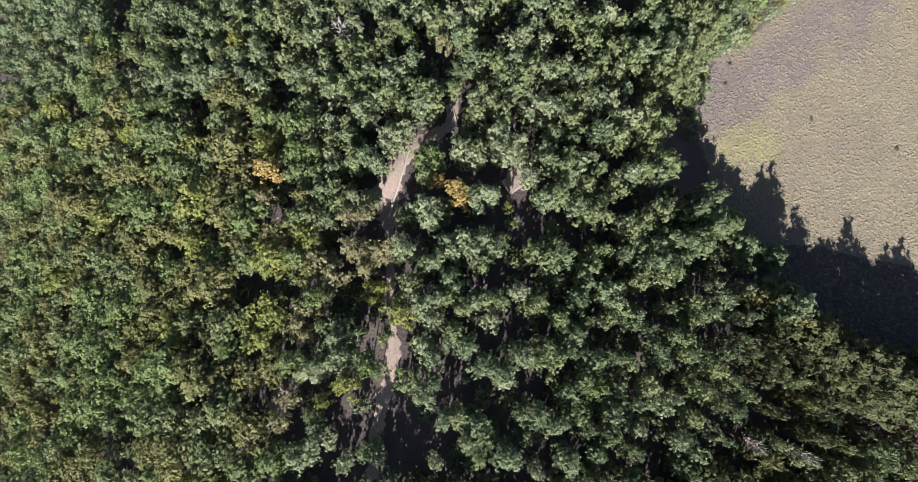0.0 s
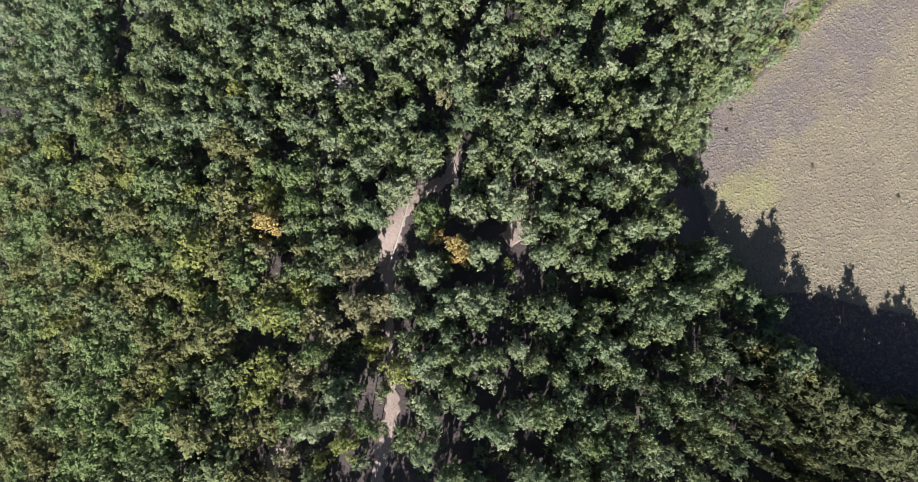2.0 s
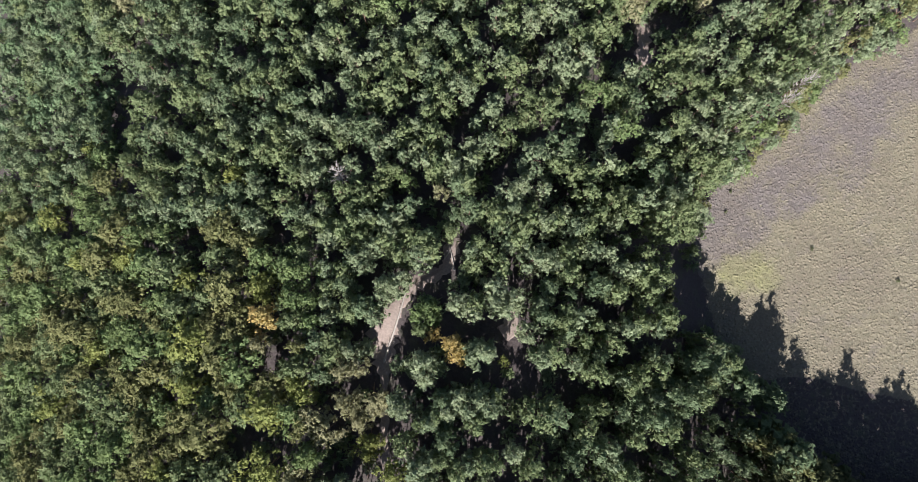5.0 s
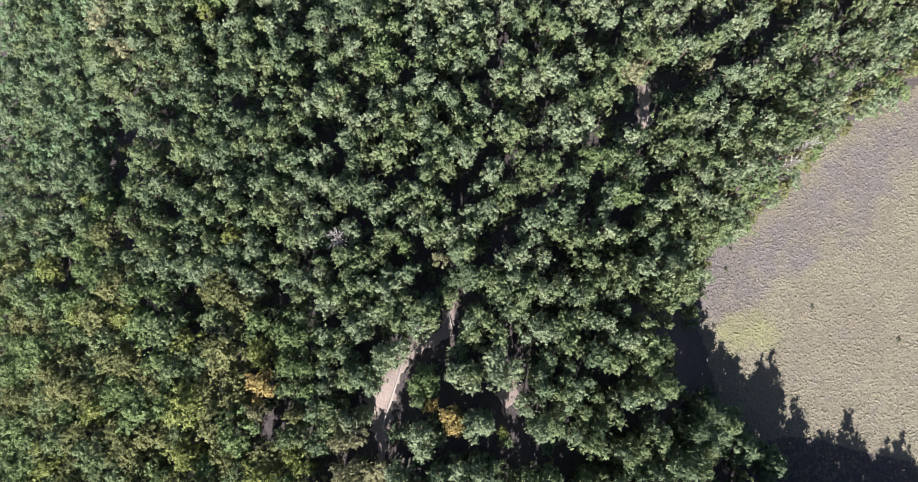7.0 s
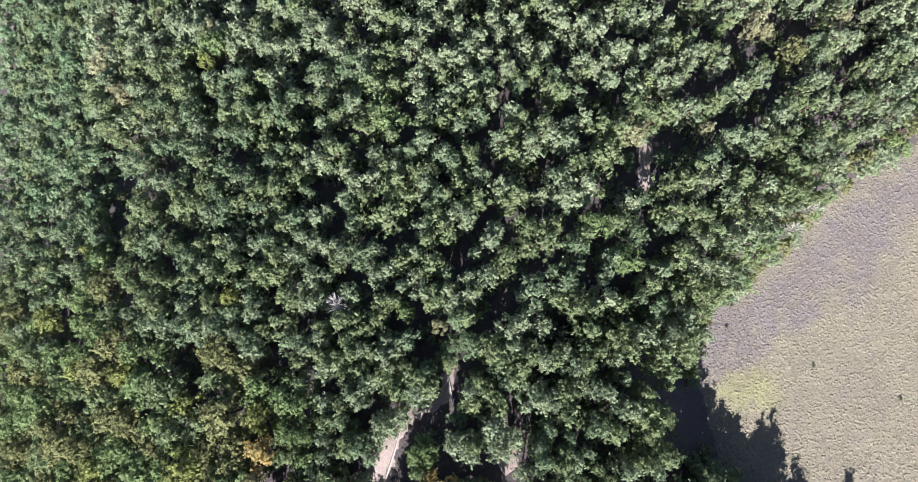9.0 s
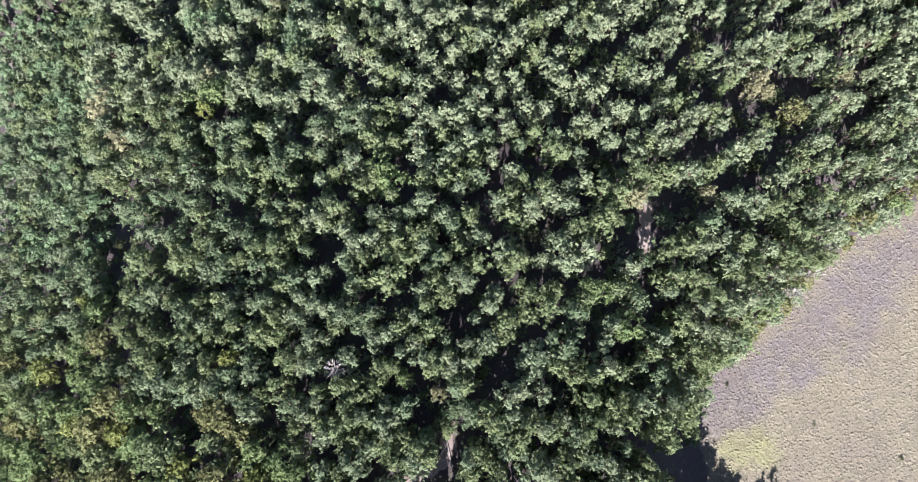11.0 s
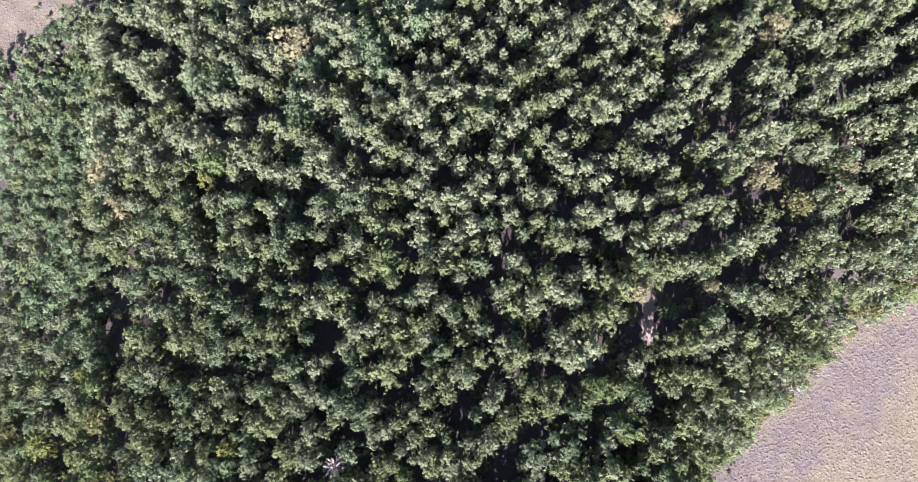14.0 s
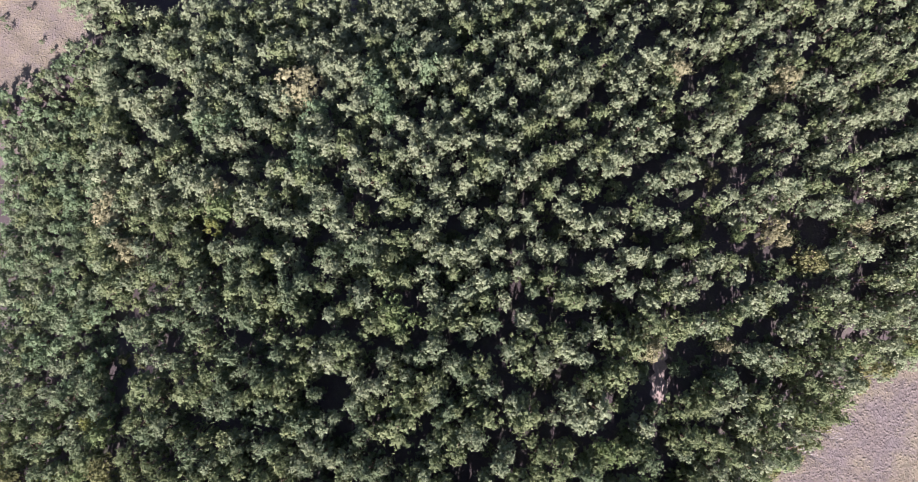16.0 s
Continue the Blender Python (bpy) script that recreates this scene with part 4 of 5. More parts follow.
STAND_C4 = [(-33.1, 71.1, 1.5), (-31.4, 70.1, 1.5), (-30.9, 74.3, 1), (-30.8, 76.5, 1.3), (-29.4, 69.6, 1.3), (-27.8, 76.5, 1.8), (-27, 74.8, 1.1), (-26.9, 69.2, 1.5), (-24.5, 71.7, 1.7), (-24.2, 74.8, 0.87), (-22.2, 72.5, 1.3), (-21.4, 69.7, 1.3), (-19.8, 68.1, 1.7), (-18.5, 71.1, 1.1), (-17.4, 76.4, 1.5), (-15.3, 66.8, 1.4), (-15.1, 76.3, 1.3), (-14.6, 71.3, 0.83), (-14, 74, 1.5), (-11.9, 66.9, 1.4), (-11.7, 73.1, 1.7), (-9.9, 72.1, 1.2), (-8.2, 67.4, 1.4), (-7.6, 70.1, 1.6), (-6.7, 74.6, 1.6), (-4.9, 72.6, 1), (-3, 75.4, 1.4), (-2.3, 70.9, 1.2), (-1.5, 77.7, 1.2), (-0.6, 66.8, 1.2), (0.8, 71.3, 0.7), (1, 68.1, 1.2), (1.8, 66, 1.2)]
STAND_C5 = [(2.4, 71.5, 1.2), (3.2, 74.1, 1), (4.1, 68.9, 0.88), (4.3, 76.4, 1.4), (5.9, 76.8, 1), (6, 71.2, 1.2), (6.4, 69.8, 0.98), (7.5, 72.8, 0.99), (7.9, 66.4, 1.5), (8.3, 75.5, 1.2), (9.8, 66, 1.3), (9.9, 76.3, 0.8), (11, 73.1, 1.4), (12.2, 72.2, 1.2), (12.2, 75.1, 0.99), (12.5, 70.2, 1.4), (13.6, 67.6, 0.86), (14.5, 75.2, 1.1), (15.2, 70.4, 1.2), (15.8, 68.1, 0.86), (16.3, 71.9, 0.97), (17.4, 69.1, 1.1), (18.2, 71.9, 0.96), (19.1, 66.3, 1.3), (20.5, 73, 1.5), (21.2, 71.7, 1.2), (22.6, 76.8, 1.4), (23.4, 71.4, 1.3), (24.6, 77.3, 1.4), (25, 71.8, 0.96), (25.4, 67.1, 1.1), (25.6, 69.4, 0.95), (26.5, 77.8, 1.2)]
STAND_C6 = [(26.7, 70.3, 1.1), (27.1, 75.1, 0.67), (27.3, 67.6, 1.3), (29.5, 68, 0.94), (30.1, 66.3, 1.5), (30.3, 73.8, 1.3), (32, 66, 1.5), (33, 74.8, 1.5), (34.3, 72.5, 1.9), (34.9, 70.7, 1.1), (36.5, 75.7, 1.1), (37.4, 73.4, 1.7), (38.1, 76.3, 1.7), (39.3, 73.8, 1.3), (39.7, 77.1, 1.3), (41.6, 77.2, 1.3), (41.8, 75.6, 1.3), (43.5, 76.9, 1.3), (43.9, 74.1, 1.1), (45, 77.4, 1.1), (45.3, 67.8, 0.94), (45.9, 74.3, 1.7), (46.3, 66, 1.1), (47.2, 67.3, 1.3), (47.5, 74.7, 1.1), (49.2, 72.8, 1.1), (49.3, 69.1, 1.7), (50.5, 74.2, 1.7), (50.8, 68.3, 1.3), (54, 77.6, 1.3), (54.4, 73.1, 0.86), (55.2, 66.6, 1.1), (56.1, 74, 0.96)]
STAND_C7 = [(-73.9, 89.3, 1.9), (-71.3, 87.7, 1.3), (-71, 85.3, 1.6), (-71, 81.7, 1.8), (-69.4, 88.3, 1.6), (-68, 83.2, 1.8), (-64.2, 81.9, 1.5), (-62.6, 82.8, 1.5), (-62, 88.4, 1.3), (-59.6, 87.3, 2.1), (-58.7, 79.3, 1.3), (-57.2, 85.8, 1.5), (-56.2, 81.2, 2), (-53.8, 83.1, 1.2), (-52.3, 78.6, 1.5), (-47.3, 83.5, 1.7), (-46.8, 78, 1.9), (-44.5, 84, 1.7), (-42.2, 83.7, 1.2), (-41.4, 89.1, 1.5), (-39.9, 87.9, 1.9), (-39.4, 83.5, 0.71), (-39.2, 78.8, 1.6), (-38.1, 87, 1.1), (-34.3, 85.2, 1.6), (-34.2, 78.1, 1.4), (-32.2, 78.2, 1.8), (-30.6, 85, 1.6), (-27.9, 87.2, 1.6), (-26, 82.3, 2), (-22.1, 82.6, 1.8), (-20.6, 81.8, 1.1), (-20.2, 89.1, 1.6)]
STAND_C8 = [(-19.9, 87.3, 1.4), (-19.5, 78.4, 1.7), (-18.1, 88.3, 1.1), (-17.6, 84.3, 0.78), (-15.6, 80.3, 1.5), (-15.1, 83.3, 1.3), (-14.1, 79.2, 1.1), (-13.6, 86.5, 1.3), (-13, 80.6, 1.1), (-11.1, 84.3, 1.5), (-10.8, 81.7, 1.3), (-9.3, 89.6, 1.1), (-9.2, 78.9, 1.9), (-8.7, 83.6, 1.1), (-8.5, 85.8, 1.5), (-6.8, 82.2, 1.7), (-6.5, 89.5, 1.3), (-5.2, 83.5, 0.96), (-4.9, 86.2, 1.3), (-4.5, 78.8, 0.63), (-3.7, 88.2, 1.1), (-3, 82.6, 1.3), (-1.7, 83.4, 0.95), (-1.5, 89.9, 1.5), (-1.1, 79.7, 1.7), (0.5, 82.1, 1.5), (1, 78.2, 1.4), (1.6, 87.1, 1.5), (1.7, 82.9, 0.84), (2.2, 79.1, 1), (3.8, 82.6, 1.7), (4.6, 86.4, 1.1), (5.5, 78.3, 1.6)]
STAND_C9 = [(6.3, 84.5, 1.5), (6.3, 87.9, 0.95), (7.1, 79.7, 1.4), (8, 85.5, 1.5), (8.4, 88.4, 0.95), (8.7, 80.2, 1.6), (10.4, 81.3, 1.4), (10.9, 87.9, 1.3), (10.9, 89.6, 1.7), (12.4, 82.4, 1), (12.5, 85.7, 1.4), (13.9, 79.3, 1.4), (14, 83.3, 0.81), (15.9, 80.9, 1.2), (16.2, 78.4, 1.4), (16.6, 87.3, 1.2), (16.8, 82.4, 1), (17.4, 80.3, 1.4), (18.7, 88.8, 1.2), (19.2, 83, 1.2), (19.3, 79.4, 1.4), (19.7, 85.9, 1.4), (21.7, 85.5, 1.6), (22.2, 82.2, 1.4), (23, 86.8, 1), (23.9, 84.1, 1.6), (25.4, 88.3, 1.4), (26.3, 79.6, 1.4), (27.8, 79.6, 1.2), (28.4, 78.3, 1.2), (28.9, 83.7, 1.4), (31.1, 82.8, 1.4), (31.8, 85.7, 1.8)]
STAND_D0 = [(32.9, 88.9, 1.4), (33.8, 86.6, 1.6), (34, 81.3, 1.2), (35.2, 88.4, 1.4), (36.5, 89.4, 1.4), (37.2, 78.5, 0.87), (37.9, 81.4, 0.97), (39, 84.8, 1.2), (39.6, 86.7, 1.4), (40.4, 80.5, 1.2), (40.9, 88, 1.2), (41.3, 85, 1.6), (42.2, 83.2, 1.4), (43.2, 84.4, 0.78), (45.5, 81.2, 1.4), (45.7, 86, 1.4), (47.3, 86.4, 1.2), (47.5, 82.5, 1.2), (48, 80.1, 1.3), (48.8, 89.1, 0.89), (48.9, 84.3, 1.2), (50, 87.1, 1.6), (50.1, 81, 1.3), (51.6, 87.5, 1.2), (52.2, 82.4, 1.4), (52.5, 78.6, 0.96), (53.7, 88.5, 1.4), (55.4, 83.4, 1.4), (55.4, 80, 1.2), (55.6, 78.1, 1.3), (56, 88.7, 1.6), (-78.7, 101.3, 2.6), (-75.9, 99.5, 2)]
STAND_D1 = [(-74.5, 96, 1.9), (-71.8, 91.1, 1.9), (-70.3, 101, 1.3), (-68.6, 93.6, 2.2), (-65.3, 92, 1.9), (-65, 94.4, 1.2), (-63.2, 95.1, 1.9), (-60.4, 102, 2.2), (-55.9, 98.6, 1.6), (-55.4, 100.8, 2.1), (-53.7, 97.8, 1.8), (-52.3, 90.1, 2.5), (-51.9, 94.3, 1.8), (-50.2, 100.2, 1.6), (-48.4, 94.7, 1.8), (-48.2, 92.1, 1.8), (-47.2, 98.5, 1.6), (-45.9, 90.5, 1.2), (-45.3, 100.5, 1.8), (-45.3, 92.5, 1.8), (-44.5, 97.6, 1.5), (-42.5, 90.9, 1.2), (-41.7, 94.1, 1.8), (-40.6, 96.5, 1.1), (-38.6, 93.3, 1.7), (-36.4, 91.2, 1.5), (-35.1, 93.1, 2), (-31.5, 101.3, 1.8), (-27.5, 98.4, 2.2), (-27, 92.9, 1.2), (-25.9, 95.4, 1.4), (-24.7, 97.5, 2.2), (-22.9, 99.2, 1.9)]
STAND_D2 = [(-22.2, 95.3, 1.9), (-21.9, 90.4, 1.9), (-20.2, 98.9, 1.7), (-20.1, 92.1, 1.9), (-20, 100.8, 1.5), (-17.8, 100.6, 1.2), (-16.2, 96.1, 1.9), (-14.6, 99, 1.2), (-14.5, 94.6, 1.4), (-12.4, 93.2, 1.1), (-11.9, 97.7, 2.1), (-11.7, 100.8, 1.7), (-9.3, 101.3, 1.6), (-7.6, 98, 1.8), (-6.4, 95.3, 1.4), (-5.2, 98.3, 1.6), (-4.4, 92.2, 1.1), (-3.7, 96.3, 1.4), (-2.9, 100.7, 1.6), (-2.3, 96.7, 1.1), (-1.1, 101.9, 1.8), (-0.3, 93.7, 1.3), (0.6, 91.5, 1.7), (1.5, 93.6, 1.1), (2.3, 97.2, 1.6), (3.3, 90.1, 0.75), (3.6, 100, 1.1), (4.6, 95.1, 1.1), (5, 93.5, 1.3), (5.9, 100.7, 1.8), (6.8, 93.9, 1.3), (8.1, 96.5, 1.1), (8.9, 91, 0.96)]
STAND_D3 = [(9, 99.7, 1.3), (9.8, 96.1, 1.5), (10.6, 91.7, 1.7), (12, 96.8, 1.5), (12.7, 101.2, 1.1), (12.7, 92.7, 1.7), (13.1, 90.5, 1.3), (14.1, 95.7, 0.86), (14.4, 93.8, 1.7), (15.4, 95.3, 1.5), (17.2, 96.9, 1.5), (19.3, 97.8, 0.97), (19.8, 92.5, 1.5), (20.4, 100.2, 1.3), (20.4, 95.1, 1.5), (20.8, 90.2, 0.93), (22.2, 92.9, 1.5), (22.7, 97.7, 1.3), (24.4, 98.2, 1.3), (25, 96.6, 1.5), (25.3, 90.9, 1.8), (26.4, 101.6, 1.3), (26.4, 94.5, 1.7), (27.7, 99.3, 1.5), (28.1, 101.9, 0.86), (29.2, 90.3, 1.4), (29.8, 99.7, 1.5), (30.7, 90.2, 1.2), (31.9, 93.2, 1), (32.5, 98.5, 1.5), (33.1, 100.3, 1.9), (34.7, 90.8, 1.4), (34.9, 101.2, 1.5)]
STAND_D4 = [(35.5, 93.7, 1.2), (35.9, 99.4, 0.94), (37.3, 92.8, 1.4), (38.2, 101.6, 1.5), (38.3, 91.3, 1.2), (39.1, 94.4, 1.8), (40.3, 97.3, 1.4), (42.4, 98.2, 1), (42.4, 100.9, 1.4), (43.9, 95.8, 1.4), (45.7, 99.9, 1.8), (45.9, 93.3, 1.2), (47.2, 91.4, 1.2), (47.4, 93.3, 1.2), (49, 98.3, 1.6), (49.1, 91.5, 1.4), (51.4, 93.8, 0.99), (51.6, 99.8, 1.6), (52.3, 97.3, 1.4), (53, 94.5, 1.6), (53.2, 100.2, 1.4), (54.9, 99.3, 1.6), (55, 94.9, 1.4), (55.9, 90.4, 1.6), (56.7, 98.3, 1.6), (57.5, 90.8, 1.2), (58.5, 99.8, 1.4), (58.6, 95.4, 0.99), (-81.3, 105.7, 1.7), (-77.9, 106.3, 2), (-76.3, 102.4, 2), (-73.4, 107.5, 2.3), (-70.5, 108.8, 2)]
STAND_D5 = [(-67, 107, 2.3), (-66.4, 112.4, 1.7), (-64.4, 103.6, 1.7), (-63.6, 110.6, 2), (-62.9, 105.1, 2.2), (-58.9, 112.7, 2.3), (-58.7, 110.1, 2), (-56.6, 106, 1.9), (-56.1, 108.3, 2.2), (-52.4, 107, 1.6), (-52.2, 102.6, 1.9), (-50.3, 108.6, 2.2), (-46.9, 105.8, 1.9), (-44.3, 109.3, 1.6), (-41.6, 104.6, 2.1), (-39.2, 108.8, 1.6), (-38.3, 103.6, 2.3), (-36.1, 110.9, 1.9), (-34.3, 104, 2.6), (-33.4, 109.6, 1.3), (-32.5, 113.8, 2.1), (-30.5, 104.8, 1.8), (-27.4, 106, 1.8), (-27.2, 102.2, 1.5), (-26.7, 108.1, 1.8), (-24.7, 103.4, 1.5), (-23.4, 108.6, 2), (-21.7, 112.2, 1.6), (-20.7, 106, 2), (-19.9, 103.7, 1.7), (-18.5, 105.6, 1.2), (-18.4, 112.9, 2.6), (-15.9, 106, 1.2)]
STAND_D6 = [(-15.9, 110.1, 2.3), (-14.3, 105.3, 2), (-13.5, 112.8, 1.8), (-11, 103.5, 1.9), (-10.6, 109.8, 1.1), (-10.2, 111.6, 2), (-7.4, 102.4, 1.7), (-6.7, 107.3, 1.9), (-5.3, 108.4, 1.2), (-4.2, 106.2, 1.7), (-2.9, 111.1, 1.2), (-1.3, 110.3, 1.7), (0.2, 107.2, 1.9), (1.2, 104.1, 0.93), (2.6, 108.4, 1.9), (3.1, 103.4, 1.4), (5.5, 104.5, 1.4), (6.9, 107.7, 1.4), (7.8, 102.3, 1.4), (7.8, 105.6, 1.6), (9.2, 106.9, 1.6), (11, 103.3, 1.4), (11.1, 108.1, 1.8), (12, 105.9, 1.6), (14.1, 103.6, 1), (15.7, 108.4, 2.3), (18.8, 102.6, 0.99), (21.9, 103, 1.1), (22.1, 105.7, 1.8), (26.2, 107.2, 1.8), (29.6, 107.5, 1.5), (31.2, 104.1, 0.97), (31.7, 107.2, 1.3)]
STAND_D7 = [(33.7, 104.1, 1.5), (34.9, 107.1, 1.7), (35.7, 104, 1.5), (37.4, 104.5, 1.5), (38.7, 105.2, 1.1), (39, 106.7, 1.3), (40, 103.2, 1.3), (41, 104.3, 1.5), (42.5, 103.6, 1.3), (45.4, 107, 1.7), (47.3, 106.5, 1.5), (49.2, 103.8, 1), (51.2, 106.6, 1.5), (51.5, 104, 1.8), (53.5, 106.2, 1.7), (53.9, 102.3, 1.4), (55.1, 106.4, 1.2), (58.2, 102.7, 1.4), (59.3, 106.4, 1.6), (-84.8, 118.1, 2.7), (-80.8, 118.8, 3), (-78.6, 115, 2.1), (-75.3, 117.6, 2.7), (-71, 117, 1.8), (-61.3, 117.3, 2.6), (-57.4, 117.7, 2.3), (-53.7, 114.6, 2), (-52.8, 118, 2), (-47.3, 117.6, 2.5), (-42, 116.9, 2.5), (-36.8, 116.1, 1.9), (-30.5, 115, 1.3), (-28, 114.7, 1.3)]
BRIGHT = [(-10, -9.6, 1.4), (-8.7, -10.2, 1.1), (15.7, -11.8, 1.1), (-17.3, -3.1, 0.81), (-16, -2.6, 1.1), (-15, -2.4, 0.65), (-4.1, 13.6, 1.2), (-3.5, 14.5, 0.82), (-2.8, 13.2, 0.98), (-6.7, 30, 1), (16.7, 41.7, 1.4), (19.8, 36.8, 1.4), (15, 42.2, 0.79), (-11.5, 57.6, 1.4), (-10.6, 55.9, 1.9), (-43.2, 71.7, 1.8), (-40.4, 71.1, 1.6), (33.3, 69.3, 0.66)]
TAN = [(-19.2, -16.1, 0.96), (-18.8, -13.7, 0.96), (-17, -6.9, 0.81), (-18.1, -5.6, 0.97), (-17.6, -4.3, 1.1), (-16, 1.7, 1.3), (-14.5, 0.1, 1.3), (-12.7, 3.6, 0.82), (-12, 2.9, 0.81), (-10.9, 1, 0.97), (-10.6, 2.5, 1.5), (-8.7, 3.6, 0.97), (-12.9, 7, 0.99), (-11.6, 7.3, 0.99), (-2.8, 28.5, 0.69), (21.7, 54, 1.3), (-59, 64.2, 1.9), (30.9, 55, 0.81), (-65.4, 71.1, 2.7), (-42.7, 73.8, 2.1), (37.9, 69.7, 1.1), (38.7, 71.1, 1.5), (39.3, 69.3, 0.85), (50.3, 72.1, 1.1), (-32.1, 94.4, 2.9), (28.1, 95.6, 1.9), (41.1, 91.8, 1.2), (42.9, 93.9, 1.8)]
GOLD = [(-2.9, 11.4, 0.74), (-0.4, 10.4, 0.98), (0.3, 9.4, 0.97)]
LIME = [(-14.5, -13.6, 0.63), (-12.1, -11.9, 1.1), (-18.4, 5, 1), (-16.9, 4.3, 1.2), (-10.1, -1.6, 0.96), (-9.7, -2.6, 0.72), (-9.1, -1.3, 0.8), (-6.1, -3.9, 1.4), (5.5, 8.7, 0.49), (-30.1, 31.1, 1.2), (-43.1, 68.9, 0.91)]
OLIVE = [(43, 67.4, 1.3), (43.6, 66.2, 0.94)]
PALE = [(-6.7, 3.4, 1.1), (-5.7, 2.7, 0.97), (-12.4, 9.2, 1.5), (-10.7, 9.4, 1.2), (-8.9, 15.4, 1.2), (-8.7, 17.2, 1.3), (-7.3, 16.5, 1.5), (-6.7, 17.8, 1), (-3.9, 8.5, 1.3), (-3.6, 6.7, 1.1), (0.2, 15, 1.1), (1.5, 14.3, 1.1), (4.2, 16.8, 1.3), (4.2, 15, 1.1), (5.5, 14.7, 1.3), (6.8, 16.1, 1.3), (7.5, 15, 0.98), (8.2, 11.7, 1.5)]
TEAL = [(-50, 88.4, 1.8), (-45, 87.5, 1.5), (-29.1, 82.8, 1.6), (-28.8, 89, 1.9), (-28.4, 79.6, 1.8), (-15.6, 87.7, 1.3), (-19, 94.4, 1.9), (-17.7, 92.5, 1.6), (-16.4, 90, 1.6), (-15.4, 101.8, 1.7), (-9.9, 96.9, 1.8)]
GLADE_SHRUBS = [(-88.1, 117.3, 0.7), (-96.5, 115.5, 0.5), (-100.4, 111.2, 0.6), (-93.4, 108.5, 0.5), (-90.6, 106.7, 0.5), (-102.1, 113.1, 0.6), (-86.1, 116.5, 0.7), (-94.1, 101.3, 0.5)]
RIM = [(45.8, -5.8), (49.2, -8.2), (52.6, -9.8), (55.6, -11), (58.2, -11.4), (60.6, -11.8), (63.6, -12.4), (66.4, -12.8), (69.6, -13.5)]
STANDS = (STAND_A0, STAND_A1, STAND_A2, STAND_A3, STAND_A4, STAND_A5, STAND_A6, STAND_A7, STAND_A8, STAND_A9, STAND_B0, STAND_B1, STAND_B2, STAND_B3, STAND_B4, STAND_B5, STAND_B6, STAND_B7, STAND_B8, STAND_B9, STAND_C0, STAND_C1, STAND_C2, STAND_C3, STAND_C4, STAND_C5, STAND_C6, STAND_C7, STAND_C8, STAND_C9, STAND_D0, STAND_D1, STAND_D2, STAND_D3, STAND_D4, STAND_D5, STAND_D6, STAND_D7)
PLANTED = [(-18.5, -23.5), (60, -23.5), (60, 48), (55, 62), (62, 109), (-79, 112), (-62.7, 55), (-47, 21.3), (-23.2, 22.5)]


def leaf_tone(x, y, a):
    """The leaf colour that goes with a part of the wood; a runs from 0 to 1."""
    if y > 64 - 0.1 * x:
        return ("pale", "mid", "pale", "grey", "pale")[int(a * 5)]
    if x < -25 and 24 < y:
        return ("dark", "mid", "dark", "grey", "mid")[int(a * 5)]
    if x > 38 and y < 4:
        return ("deep", "olive", "deep", "mid")[int(a * 4)]
    if x > 9 and y < 18:
        return ("mid", "dark", "grey", "dark", "mid")[int(a * 5)]
    if x < -17 and y < 24:
        return ("olive", "mid", "bright", "bright", "mid")[int(a * 5)]
    return ("dark", "mid", "grey", "mid", "pale", "mid", "grey")[int(a * 7)]


